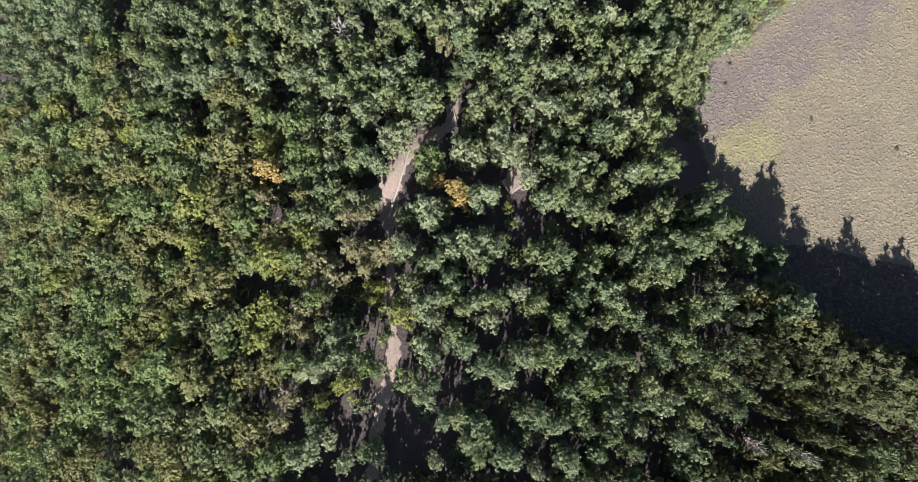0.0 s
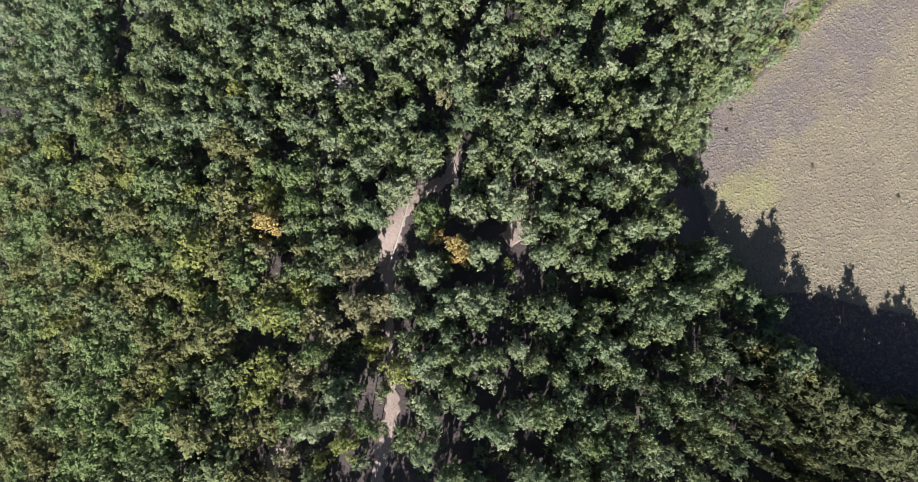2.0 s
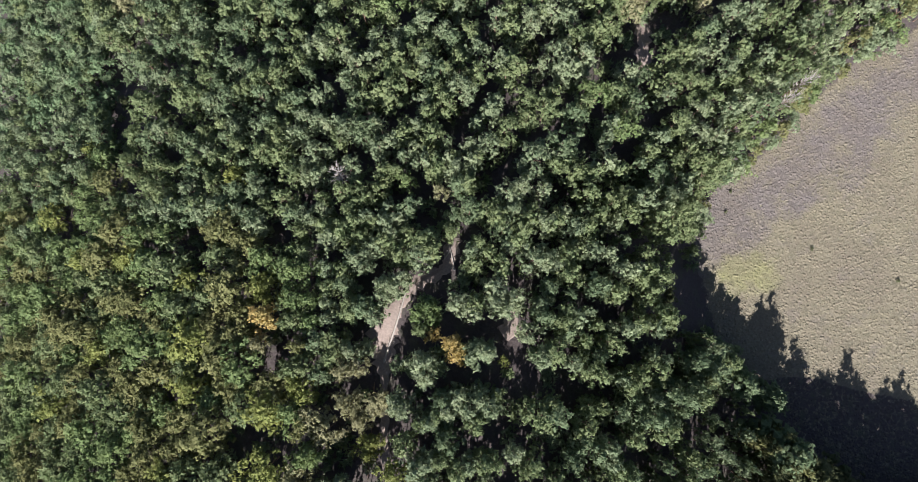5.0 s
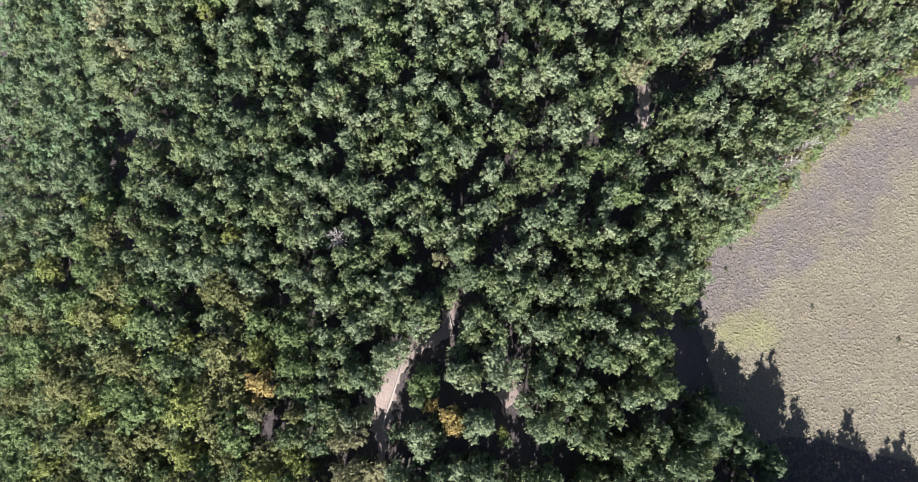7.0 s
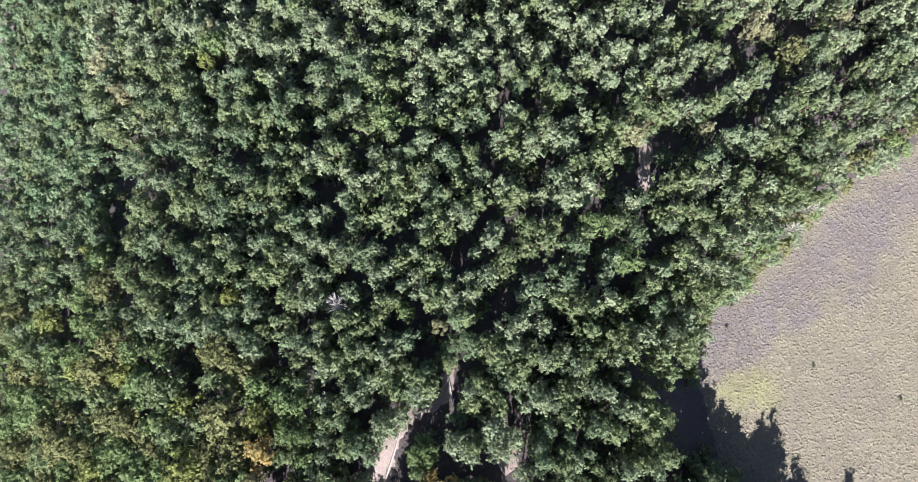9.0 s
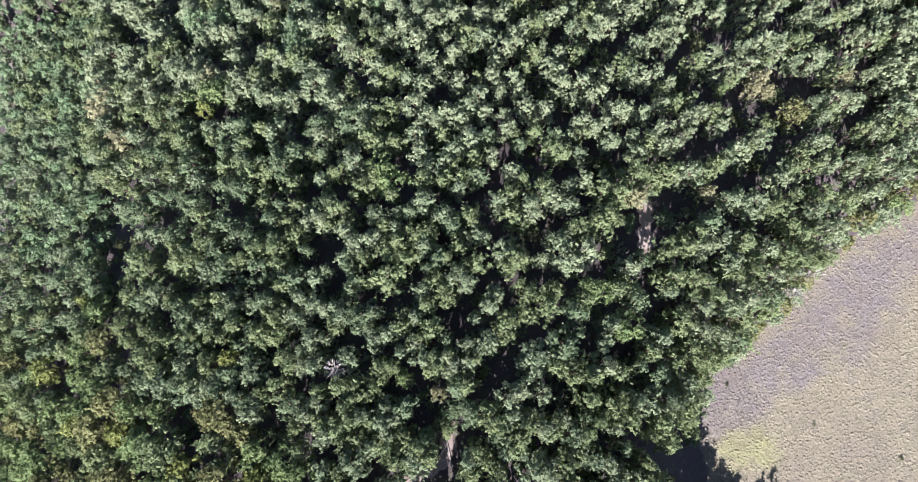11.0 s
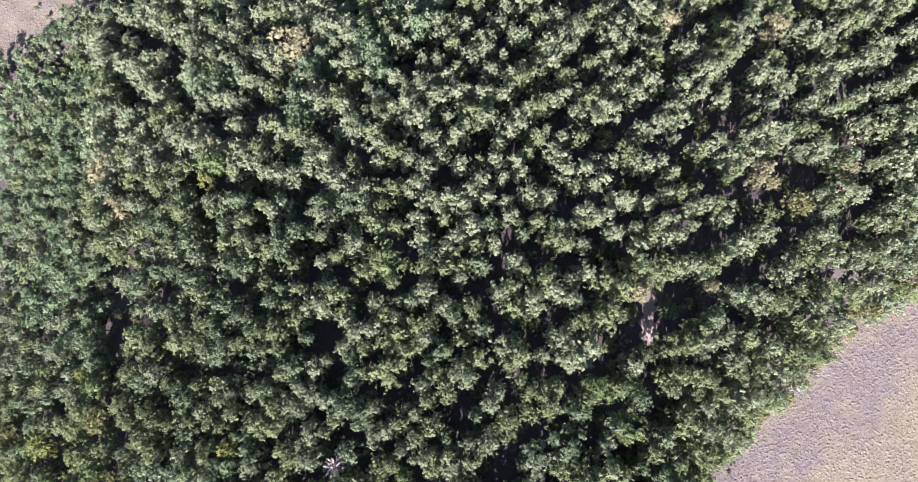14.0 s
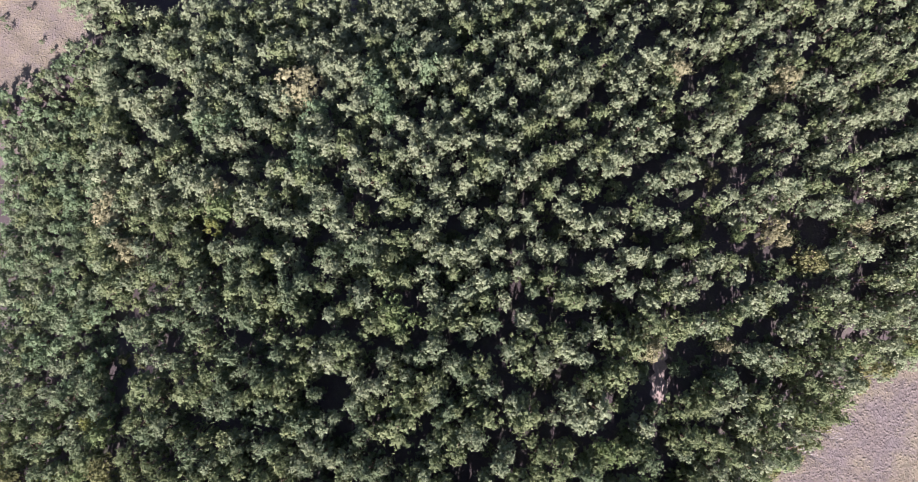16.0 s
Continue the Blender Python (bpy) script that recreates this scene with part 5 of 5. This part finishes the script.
def hero_trees():
    """Trees that stand out one by one."""
    tone_rng = np.random.default_rng(31)
    rows = [(row, None) for row in STANDS] + [(TAN, "dry"), (TEAL, "teal"), (LIME, "lime"), (BRIGHT, "bright"), (GOLD, "gold"), (PALE, "pale"), (OLIVE, "olive")]
    for row, tone in rows:
        for x, y, r in row:
            a, b = tone_rng.uniform(0, 0.999, 2)
            h = float(wanted(x, y)) * (0.93 + 0.14 * b)
            if tone in ("dry", "gold"):
                h *= 0.93
            limit = sun_limit(x, y, r)
            if limit < h:
                h = max(limit * 0.95, 0.5 * h)
            clear = min(math.hypot(x - sx, y - sy) for sx, sy in SUNNY) - 1.3 * r
            grown = 1.0 if clear < 1.0 else 1.08 if x > 30 and y < 12 else 1.35 if y < 30 else 1.02 if x > 25 and y > 58 else 1.42 if x < 2 and y > 58 else 1.25
            broad = tone in ("dry", "gold", "lime", "bright", "teal") or (x < -17 and y < 24)
            kind = "dome" if broad else "tall" if r > 1.35 else "spire"
            plant(x, y, kind, tone or leaf_tone(x, y, a), h, r * grown, r * 1.5)
    for k, (x, y) in enumerate(RIM):
        h = 15.6 if abs(x - 52.6) < 0.1 or abs(x - 60.6) < 0.1 else 13.2 + math.sin(5.1 * k)
        for dx, dy, up, r in ((0, 0, 1.0, 3.5), (1.5, -3.0, 0.97, 3.2)):
            plant(x + dx, y + dy, "cone", "deep", h * up, r, 3.6)
    for x, y, tone, h, r in ((41.6, 4.2, "dark", 10.6, 2.1), (42.0, -2.0, "dark", 15.0, 3.3), (36.4, 8.2, "mid", 8.0, 2.3), (34.0, 9.6, "dark", 8.2, 2.3), (38.2, 5.6, "dark", 9.0, 2.4), (31.2, 7.4, "dark", 12.6, 2.6)):
        plant(x, y, "cone", tone, h, r, 3.0)
    plant(-23.4, 12.7, "dome", "gold", 9.4, 1.8, 2.6)
    plant(-23.8, 9.6, "dome", "dry", 8.2, 1.3, 2.2)
    plant(-58.3, 36.9, "dome", "lime", 7.0, 1.8, 2.6)
    plant(-47.4, 19.4, "dome", "lime", 8.0, 1.5, 2.4)
    for x, y, r in ((-15.2, 30.6, 1.7), (36.3, -19.3, 1.6), (42.0, -20.4, 1.5), (41.3, 42.3, 1.3), (43.4, 44.8, 1.4)):
        plant(x, y, "bare", "dead", float(wanted(x, y)) + 0.6, r, 1.2)


hero_trees()
rng = np.random.default_rng(11)


def rows_field(x, y, pitch=5.4):
    """Uneven planting rows: east-north-east, but bending to east-south-east on the western slope."""
    warp = 1.3 * math.sin(0.11 * x + 0.05 * y) + 0.7 * math.sin(0.23 * x - 0.17 * y + 1.0)
    bend = -0.6 * x if x > -12 else 7.2 + 0.02 * (min(x, -12) + 12) ** 2 if x > -36 else 18.72 - 0.96 * (x + 36) * 0.6
    v = 0.9 * y + bend + warp
    return math.sin(2 * math.pi * v / pitch) + (0.5 if pitch > 5 else 0.25) * math.sin(0.9 * x + 1.2 * math.sin(0.31 * y)) + 0.3 * math.sin(0.37 * x + 0.83 * y)


def stand(x, y, m, g, want, inner):
    """Kind, tone, height, crown radius and spacing of the wood at a place, or None."""
    a, b = rng.uniform(), rng.uniform()
    wave = 4 * math.sin(y * 0.11) + 3 * math.sin(x * 0.13 + y * 0.05)
    if m < 3.6 and x < 72 and y > 25:  # green scrub and young trees that close the wood towards the meadow
        return ("thicket" if m < 1.2 or a < 0.4 else "spire"), ("mid", "olive", "mid", "bright", "grey")[int(b * 5)], (2.2 + 2.3 * m) * (0.8 + 0.4 * a), 1.2 + 0.5 * b, 1.9
    if m < 7.5 and x < 72 and y > 30:
        return ("tall" if b > 0.4 else "spire"), ("mid", "grey", "mid", "dark")[int(a * 4)], want * (0.82 + 0.2 * b), 1.6 + 0.5 * b, 3.0
    if y < -23.5 and x > -20:  # the wood goes on south, unseen: added dense here to shade the floor
        return "tall", ("mid", "dark", "mid")[int(a * 3)], want * (0.95 + 0.15 * b), 2.1 + 0.5 * b, 2.7
    if inner < 0:  # among the single trees only lower ones come up
        return ("thicket", ("dark", "mid", "deep")[int(a * 6)], want * (0.32 + 0.2 * b), 1.1 + 0.5 * b, 3.6) if a < 0.5 and m > 2.5 else None
    if m < 6 and x < 46 and 8 < y < 26 and a < 0.6:
        return None
    if x > 34 and y < 2:
        return ("cone" if m < 4 else "tall"), ("deep", "dark", "deep", "deep")[int(a * 4)], want * (0.86 + 0.24 * b), 1.8 + 0.5 * b, 4.6
    if x < -57 + 0.4 * wave - 0.55 * max(0.0, y - 62) and y > 38 - wave:
        return "thicket", ("teal", "mid", "teal", "dark", "grey")[int(a * 5)], 4.6 + 2.6 * b, 1.35 + 0.6 * b, 2.1
    blur = rng.normal(0, 4.5)
    if x < -17 + wave + blur + 0.15 * (10 - y) and y < 34 + wave + blur + 0.25 * (x + 40):
        tone = ("olive", "mid", "lime", "mid", "bright", "olive", "bright", "bright", "olive", "mid")[int(a * 10)]
        if x > -34 and -8 < y < 15 and a < 0.8:
            tone = ("lime", "bright", "lime", "olive")[int(a * 5)]
        return "dome", tone, want * (0.84 + 0.26 * b), 2.1 + 1.1 * b * b, 2.5 + 1.7 * b * b
    tone = ("dark", "mid", "mid", "pale", "mid", "grey", "grey")[int(a * 7)]
    if x < -28 and y < 60:
        tone = ("dark", "mid", "mid", "dark", "mid", "dark", "grey")[int(a * 7)]
    h = want * (0.84 + 0.26 * b)
    north = y > 64 - 0.1 * x and x > -60
    if -17 < x < 48 and 31 < y and not north:  # between the belts only lower trees come up
        return ("spire", tone, h * 0.6, 1.1 + 0.5 * b, 3.0) if a < 0.35 else None
    if north:
        if rows_field(x, y, 4.9) < 0.12 + 0.3 * (rng.uniform() - 0.5):
            return None
        tone = ("pale", "mid", "pale", "grey", "pale")[int(a * 5)] if x > -45 else tone
        return ("spire" if b < 0.6 else "tall"), tone, want * (0.97 + 0.12 * b), 1.5 + 0.55 * b, 1.9
    f = rows_field(x, y)
    if f < (-0.1 if x > 9 and y < 12 else -0.4 if x > 2 else -0.3 if x < -17 and y > 45 else -0.5) + 0.4 * (rng.uniform() - 0.5):
        return None
    if x > 9 and y < 16 + wave:
        return "tall", ("mid", "dark", "deep" if x > 20 and y < 4 else "olive", "dark", "mid")[int(a * 5)], h * 1.06, 1.8 + 0.7 * b, 3.4
    if x > 6 and y < 34 + wave:
        return "tall", tone, h, 2.0 + 0.9 * b, 3.1
    if b > 0.6:
        return "tall", tone, h, 1.9 + 0.6 * a, 2.8
    return "spire", tone, h, 1.4 + 0.7 * b, 2.4


CX, CY = rng.uniform(-116, 76, 96000), rng.uniform(-50, 123, 96000)
CM, CG, CW, CP = outside(MEADOW, CX, CY), outside(GLADE, CX, CY), wanted(CX, CY), outside(PLANTED, CX, CY)
for x, y, m, g, want, inner in zip(CX, CY, CM, CG, CW, CP):
    if m < 0.2 or g < 1.0 or (x < -98 and y < 60) or (y < -33 and x < 25) or y < -40 or y > 118 or x > 73 + 0.12 * max(y, 0) or x < -79 - 0.24 * max(y, 0):
        continue
    s = stand(x, y, m, g, want, inner)
    if s is None or near(x, y, s[4]):
        continue
    kind, tone, h, r, space = s
    if any(math.hypot(x - ox, y - oy) < orad + r * 0.55 for ox, oy, orad in OPEN):
        continue
    limit = sun_limit(x, y, r)
    if limit < h:
        if limit < 4.0:
            continue
        h, r = limit * 0.95, min(r, 1.7)
    plant(x, y, kind, tone, h, r, space)

for x, y in ((50.4, 24.6), (62.6, 20.4), (38.8, 32.5), (38.1, 29.5)):
    plant(x, y, "thicket", "deep", 0.45, 0.3, 0.5)
for x, y, r in GLADE_SHRUBS:
    plant(x, y, "thicket", "dark", 1.1 + r, r, 1.0)

# ---- trees: single ones near the line of flight, the rest as one wood ----
LABELS = {
    "spire": ("forest_tree", "tree", "trees of the plantation"),
    "tall": ("forest_tree", "tree", "trees of the plantation"),
    "cone": ("rim_tree", "tree", "trees along the meadow"),
    "dome": ("broadleaf_tree", "tree", "broadleaf trees of the slope"),
    "thicket": ("young_tree", "tree", "young trees of the thicket"),
    "bare": ("dead_tree", "dead tree", ""),
}
WORDS = {"dark": "dark green", "mid": "green", "grey": "grey-green", "olive": "olive green", "lime": "yellow-green", "teal": "blue-green", "pale": "pale green", "deep": "deep olive-green", "bright": "bright green", "gold": "golden autumn", "dry": "dry tan", "dead": "bare grey"}
SHAPE = {"spire": "forest tree with ragged conical crown", "tall": "forest tree with wide ragged crown", "cone": "tall cone-shaped tree at the rim of the meadow", "dome": "broadleaf tree with lumpy rounded crown", "thicket": "young bushy tree with dense low crown", "bare": "dead tree with leafless twigs"}


def thing_tree(made, kind, tone, variant, m):
    key = (kind, tone, variant)
    if key in made:
        return copy_thing(made[key], m @ Matrix.Diagonal((*(1 / v for v in made[key].scale), 1)))
    name, category, group = LABELS[kind]
    root = new(name)
    root.empty_display_size = 0.3
    crown_v, (tv, tf) = KINDS[kind][variant]
    crown = new("crown", put(bpy.data.meshes.new("crown"), crown_v, np.arange(len(crown_v)), 3, [DEADWOOD if tone == "dead" else LEAVES[tone]]))
    trunk = new("trunk", put(bpy.data.meshes.new("trunk"), tv, tf.ravel(), 3, [BARK], smooth_faces=True))
    crown.parent = trunk.parent = root
    tagged(root, WORDS[tone] + " " + SHAPE[kind], category, group)
    root.matrix_basis = m
    made[key] = root
    return root


def grow():
    quota = {"spire": 150, "tall": 150, "cone": 80, "dome": 200, "thicket": 120, "bare": 10}
    order = sorted(range(len(PLACED)), key=lambda i: abs(PLACED[i][0]) + 0.4 * max(0, abs(PLACED[i][1] - 35) - 35))
    made, pick = {}, np.random.default_rng(23)
    joined = {}
    for i in order:
        x, y, kind, tone, h, r = PLACED[i]
        variant, turn = int(pick.integers(len(KINDS[kind]))), float(pick.uniform(0, 2 * math.pi))
        bh, br = SIZE[kind]
        z = float(land(x, y)) - 0.05
        if quota[kind] > 0:
            quota[kind] -= 1
            m = Matrix.Translation((x, y, z)) @ Matrix.Rotation(turn, 4, "Z") @ Matrix.Diagonal((r / br, r / br, h / bh, 1))
            thing_tree(made, kind, tone, variant, m)
            continue
        c, s = math.cos(turn), math.sin(turn)
        rot = np.array([[c, s, 0], [-s, c, 0], [0, 0, 1]])
        scale, at = np.array([r / br, r / br, h / bh]), np.array([x, y, z])
        crown_v, (tv, tf) = KINDS[kind][variant]
        box = joined.setdefault(kind, [[], [], [], 0])
        tones = list(LEAVES)
        for v, f, mat in ((crown_v, np.arange(len(crown_v)).reshape(-1, 3), tones.index(tone)), (tv, tf, len(tones))):
            box[0].append((v * scale) @ rot + at)
            box[1].append(f + box[3])
            box[2].append(np.full(len(f), mat))
            box[3] += len(v)
    names = {"cone": ("rim_wood", "wood of tall cone-shaped green trees"), "tall": ("wide_crowned_wood", "wood of wide-crowned green forest trees"), "spire": ("plantation_wood", "dense wood of green conical forest trees"), "dome": ("broadleaf_wood", "mixed olive and yellow-green broadleaf wood"), "thicket": ("young_thicket", "dense blue-green thicket of young trees"), "bare": ("dead_wood", "dead trees")}
    for kind, (vs, fs, ms, _) in joined.items():
        name, label = names[kind]
        ob = new(name, put(bpy.data.meshes.new(name), np.concatenate(vs), np.concatenate(fs).ravel(), 3, list(LEAVES.values()) + [BARK], np.concatenate(ms)))
        tagged(ob, label, "woodland", kind="stuff")


grow()


# ---- undergrowth ----
def undergrowth():
    """Low bushes that cover the floor of the wood."""
    rng = np.random.default_rng(77)
    base = []
    for k in range(4):
        v = rng.normal(0, 1, (9, 3))
        v[:, 2] = np.abs(v[:, 2])
        v /= np.linalg.norm(v, axis=1, keepdims=True)
        base.append(leaf_cards(rng, v * np.array([0.75, 0.75, 0.5]) + np.array([0, 0, 0.45]), rng.uniform(0.25, 0.45, 9), 9, 0.19))
    x, y = rng.uniform(-75, 66, 1500), rng.uniform(-30, 100, 1500)
    keep = (outside(MEADOW, x, y) > 1.0) & (outside(GLADE, x, y) > 1.0) & (np.abs(x) < 58 + 0.2 * np.maximum(y, 0))
    for line in (TRACK,):
        p = np.array(line, float)
        cx = np.interp(y, p[:, 1], p[:, 0])
        keep &= (np.abs(x - cx) > 1.6) | (y > 27)
    for sx, sy in SUNNY:
        keep &= np.hypot(x - sx, y - sy) > 2.0
    vs, ms = [], []
    for px, py in zip(x[keep], y[keep]):
        v = base[int(rng.integers(4))]
        a, sc = rng.uniform(0, 6.28), rng.uniform(0.7, 1.5)
        c, s = math.cos(a) * sc, math.sin(a) * sc
        vs.append(v @ np.array([[c, s, 0], [-s, c, 0], [0, 0, sc * rng.uniform(0.8, 1.6)]]) + np.array([px, py, float(land(px, py)) - 0.1]))
        ms.append(np.full(len(v) // 3, int(rng.integers(3))))
    verts = np.concatenate(vs)
    ob = new("undergrowth", put(bpy.data.meshes.new("undergrowth"), verts, np.arange(len(verts)), 3, [LEAVES["dark"], LEAVES["mid"], LEAVES["grey"]], np.concatenate(ms)))
    tagged(ob, "low dark green bushes on the forest floor", "undergrowth", kind="stuff")


undergrowth()


# ---- meadow grass ----
def tussocks(name, label, poly, box, spacing, seed):
    """Low rounded mounds of matted grass that give the meadow its bumpy face."""
    rng = np.random.default_rng(seed)
    count = int((box[2] - box[0]) * (box[3] - box[1]) / spacing**2)
    x, y = rng.uniform(box[0], box[2], count), rng.uniform(box[1], box[3], count)
    keep = outside(poly, x, y) < -0.2
    x, y = x[keep], y[keep]
    n, sides = len(x), 6
    a = np.arange(sides) * 2 * np.pi / sides
    r, h = rng.uniform(0.08, 0.28, n), rng.uniform(0.02, 0.13, n)
    rings = []
    for f, up in ((1.0, -0.05), (0.5, 0.9)):
        rr = r[:, None] * f * rng.uniform(0.8, 1.2, (n, sides))
        rings.append(np.stack([x[:, None] + rr * np.cos(a), y[:, None] + rr * np.sin(a), np.repeat((h * up)[:, None], sides, 1)], -1))
    v = np.stack(rings, 1).reshape(n, 2 * sides, 3)
    v[:, :, 2] += land(v[:, :, 0], v[:, :, 1])
    one = []
    for k in range(sides):
        q = (k + 1) % sides
        one += [k, q, q + sides, k, q + sides, k + sides]
    for k in range(1, sides - 1):
        one += [sides, sides + k, sides + k + 1]
    f = (np.array(one)[None, :] + (np.arange(n) * 2 * sides)[:, None]).ravel()
    verts = v.reshape(-1, 3)
    ob = new(name, put(bpy.data.meshes.new(name), verts, f, 3, [GROUND], smooth_faces=True))
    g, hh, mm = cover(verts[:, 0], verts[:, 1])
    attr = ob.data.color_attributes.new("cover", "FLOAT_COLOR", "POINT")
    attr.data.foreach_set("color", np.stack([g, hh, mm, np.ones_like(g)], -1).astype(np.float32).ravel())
    return tagged(ob, label, "grass", kind="stuff")


tussocks("meadow_tussocks", "matted pale straw tussocks of a dry meadow", MEADOW, (33, -12, 72, 60), 0.42, 6)
tussocks("glade_tussocks", "matted pinkish tussocks of a lower clearing", GLADE, (-108, 88, -82, 122), 0.5, 7)


def tufts(name, label, poly, box, spacing, height, mats, chooser, seed):
    rng = np.random.default_rng(seed)
    n = int((box[2] - box[0]) * (box[3] - box[1]) / spacing**2)
    x, y = rng.uniform(box[0], box[2], n), rng.uniform(box[1], box[3], n)
    keep = outside(poly, x, y) < 0.3
    x, y = x[keep], y[keep]
    kind = chooser(x, y, rng)
    per = 8
    bx, by = np.repeat(x, per), np.repeat(y, per)
    a = rng.uniform(0, 2 * np.pi, len(bx))
    big = np.repeat(rng.uniform(0.6, 1.4, len(x)), per)
    h = height * big * rng.uniform(0.6, 1.2, len(bx))
    lean = 0.13 * big * rng.uniform(0.6, 1.4, len(bx))
    rx, ry = bx + rng.normal(0, 0.12, len(bx)), by + rng.normal(0, 0.12, len(bx))
    z = land(rx, ry) + 0.045
    w = 0.05 * big
    sx, sy = -np.sin(a) * w, np.cos(a) * w
    tipx, tipy = rx + np.cos(a) * lean, ry + np.sin(a) * lean
    v = np.stack([np.stack([rx - sx, ry - sy, z - 0.03], -1), np.stack([rx + sx, ry + sy, z - 0.03], -1), np.stack([tipx, tipy, z + h], -1)], 1).reshape(-1, 3)
    ob = new(name, put(bpy.data.meshes.new(name), v, np.arange(len(v)), 3, mats, np.repeat(kind, per)))
    return tagged(ob, label, "grass", kind="stuff")


def meadow_kind(x, y, rng):
    _, heath, moss = cover(x, y)
    return np.where(moss > 0.45, 2, np.where(heath + rng.normal(0, 0.15, len(x)) > 0.5, 1, 0))


tufts("meadow_grass", "pale straw grass and purple-brown heath tufts", MEADOW, (33, -12, 72, 60), 0.5, 0.03, [STRAW, HEATHER, MOSSY], meadow_kind, 3)
tufts("glade_grass", "pinkish dry grass of a lower clearing", GLADE, (-108, 88, -82, 122), 0.6, 0.03, [STRAW, HEATHER, MOSSY], lambda x, y, rng: (rng.uniform(0, 1, len(x)) > 0.4).astype(int), 4)


# ---- fallen wood by the track ----
def fallen(name, label, x0, y0, x1, y1, r0, r1, mat, branches=3):
    ob = new(name)
    rng = np.random.default_rng(int(100 + x0 * 7 + y0))
    n = 9
    pts = []
    for k in range(n):
        t = k / (n - 1)
        x, y = x0 + (x1 - x0) * t + 0.06 * math.sin(5 * t), y0 + (y1 - y0) * t
        r = r0 + (r1 - r0) * t
        pts.append((Vector((x, y, float(land(x, y)) + 0.14 + r * 0.8)), r))
    ob.location = pts[0][0]

    def sweep(path, sides=8):
        v, f = [], []
        for i, (p, r) in enumerate(path):
            d = (path[min(i + 1, len(path) - 1)][0] - path[max(i - 1, 0)][0]).normalized()
            a = d.cross(Vector((0, 0, 1))).normalized()
            b = a.cross(d)
            for k in range(sides):
                q = 2 * math.pi * k / sides
                v.append(p - pts[0][0] + a * math.cos(q) * r + b * math.sin(q) * r)
        for i in range(len(path) - 1):
            for k in range(sides):
                f.append((i * sides + k, i * sides + (k + 1) % sides, (i + 1) * sides + (k + 1) % sides, (i + 1) * sides + k))
        return np.array([tuple(c) for c in v]), np.array(f)

    v, f = sweep(pts)
    stem = new("stem", put(bpy.data.meshes.new("stem"), v, f.ravel(), 4, [mat], smooth_faces=True))
    stem.parent = ob
    for k in range(branches):
        p, r = pts[2 + 2 * k]
        a = rng.uniform(0, 6.28)
        e = p + Vector((math.cos(a) * 0.5, math.sin(a) * 0.5, 0.18))
        v, f = sweep([(p, r * 0.45), ((p + e) / 2 + Vector((0, 0, 0.03)), r * 0.3), (e, r * 0.12)], 5)
        twig = new("branch", put(bpy.data.meshes.new("branch"), v, f.ravel(), 4, [mat], smooth_faces=True))
        twig.parent = ob
    return tagged(ob, label, "fallen tree")


fallen("fallen_tree", "pale barkless fallen trunk lying along the track", -6.6, 16.4, -8.8, 7.6, 0.1, 0.14, PALEWOOD)
fallen("fallen_branch", "pale dry fallen branch with twigs on bare soil", -0.6, 19.2, -1.3, 22.6, 0.1, 0.06, PALEWOOD)
fallen("fallen_branch", "pale dry fallen branch with twigs on bare soil", -1.9, 20.6, -0.7, 22.9, 0.08, 0.05, PALEWOOD)
fallen("fallen_pole", "thin grey fallen trunk lying beside the track", -9.9, 5.2, -9.9, -6.0, 0.07, 0.05, BARK, 2)
fallen("fallen_branch", "short dark branch on sunlit soil", -10.9, 8.6, -10.7, 9.8, 0.07, 0.05, BARK, 1)
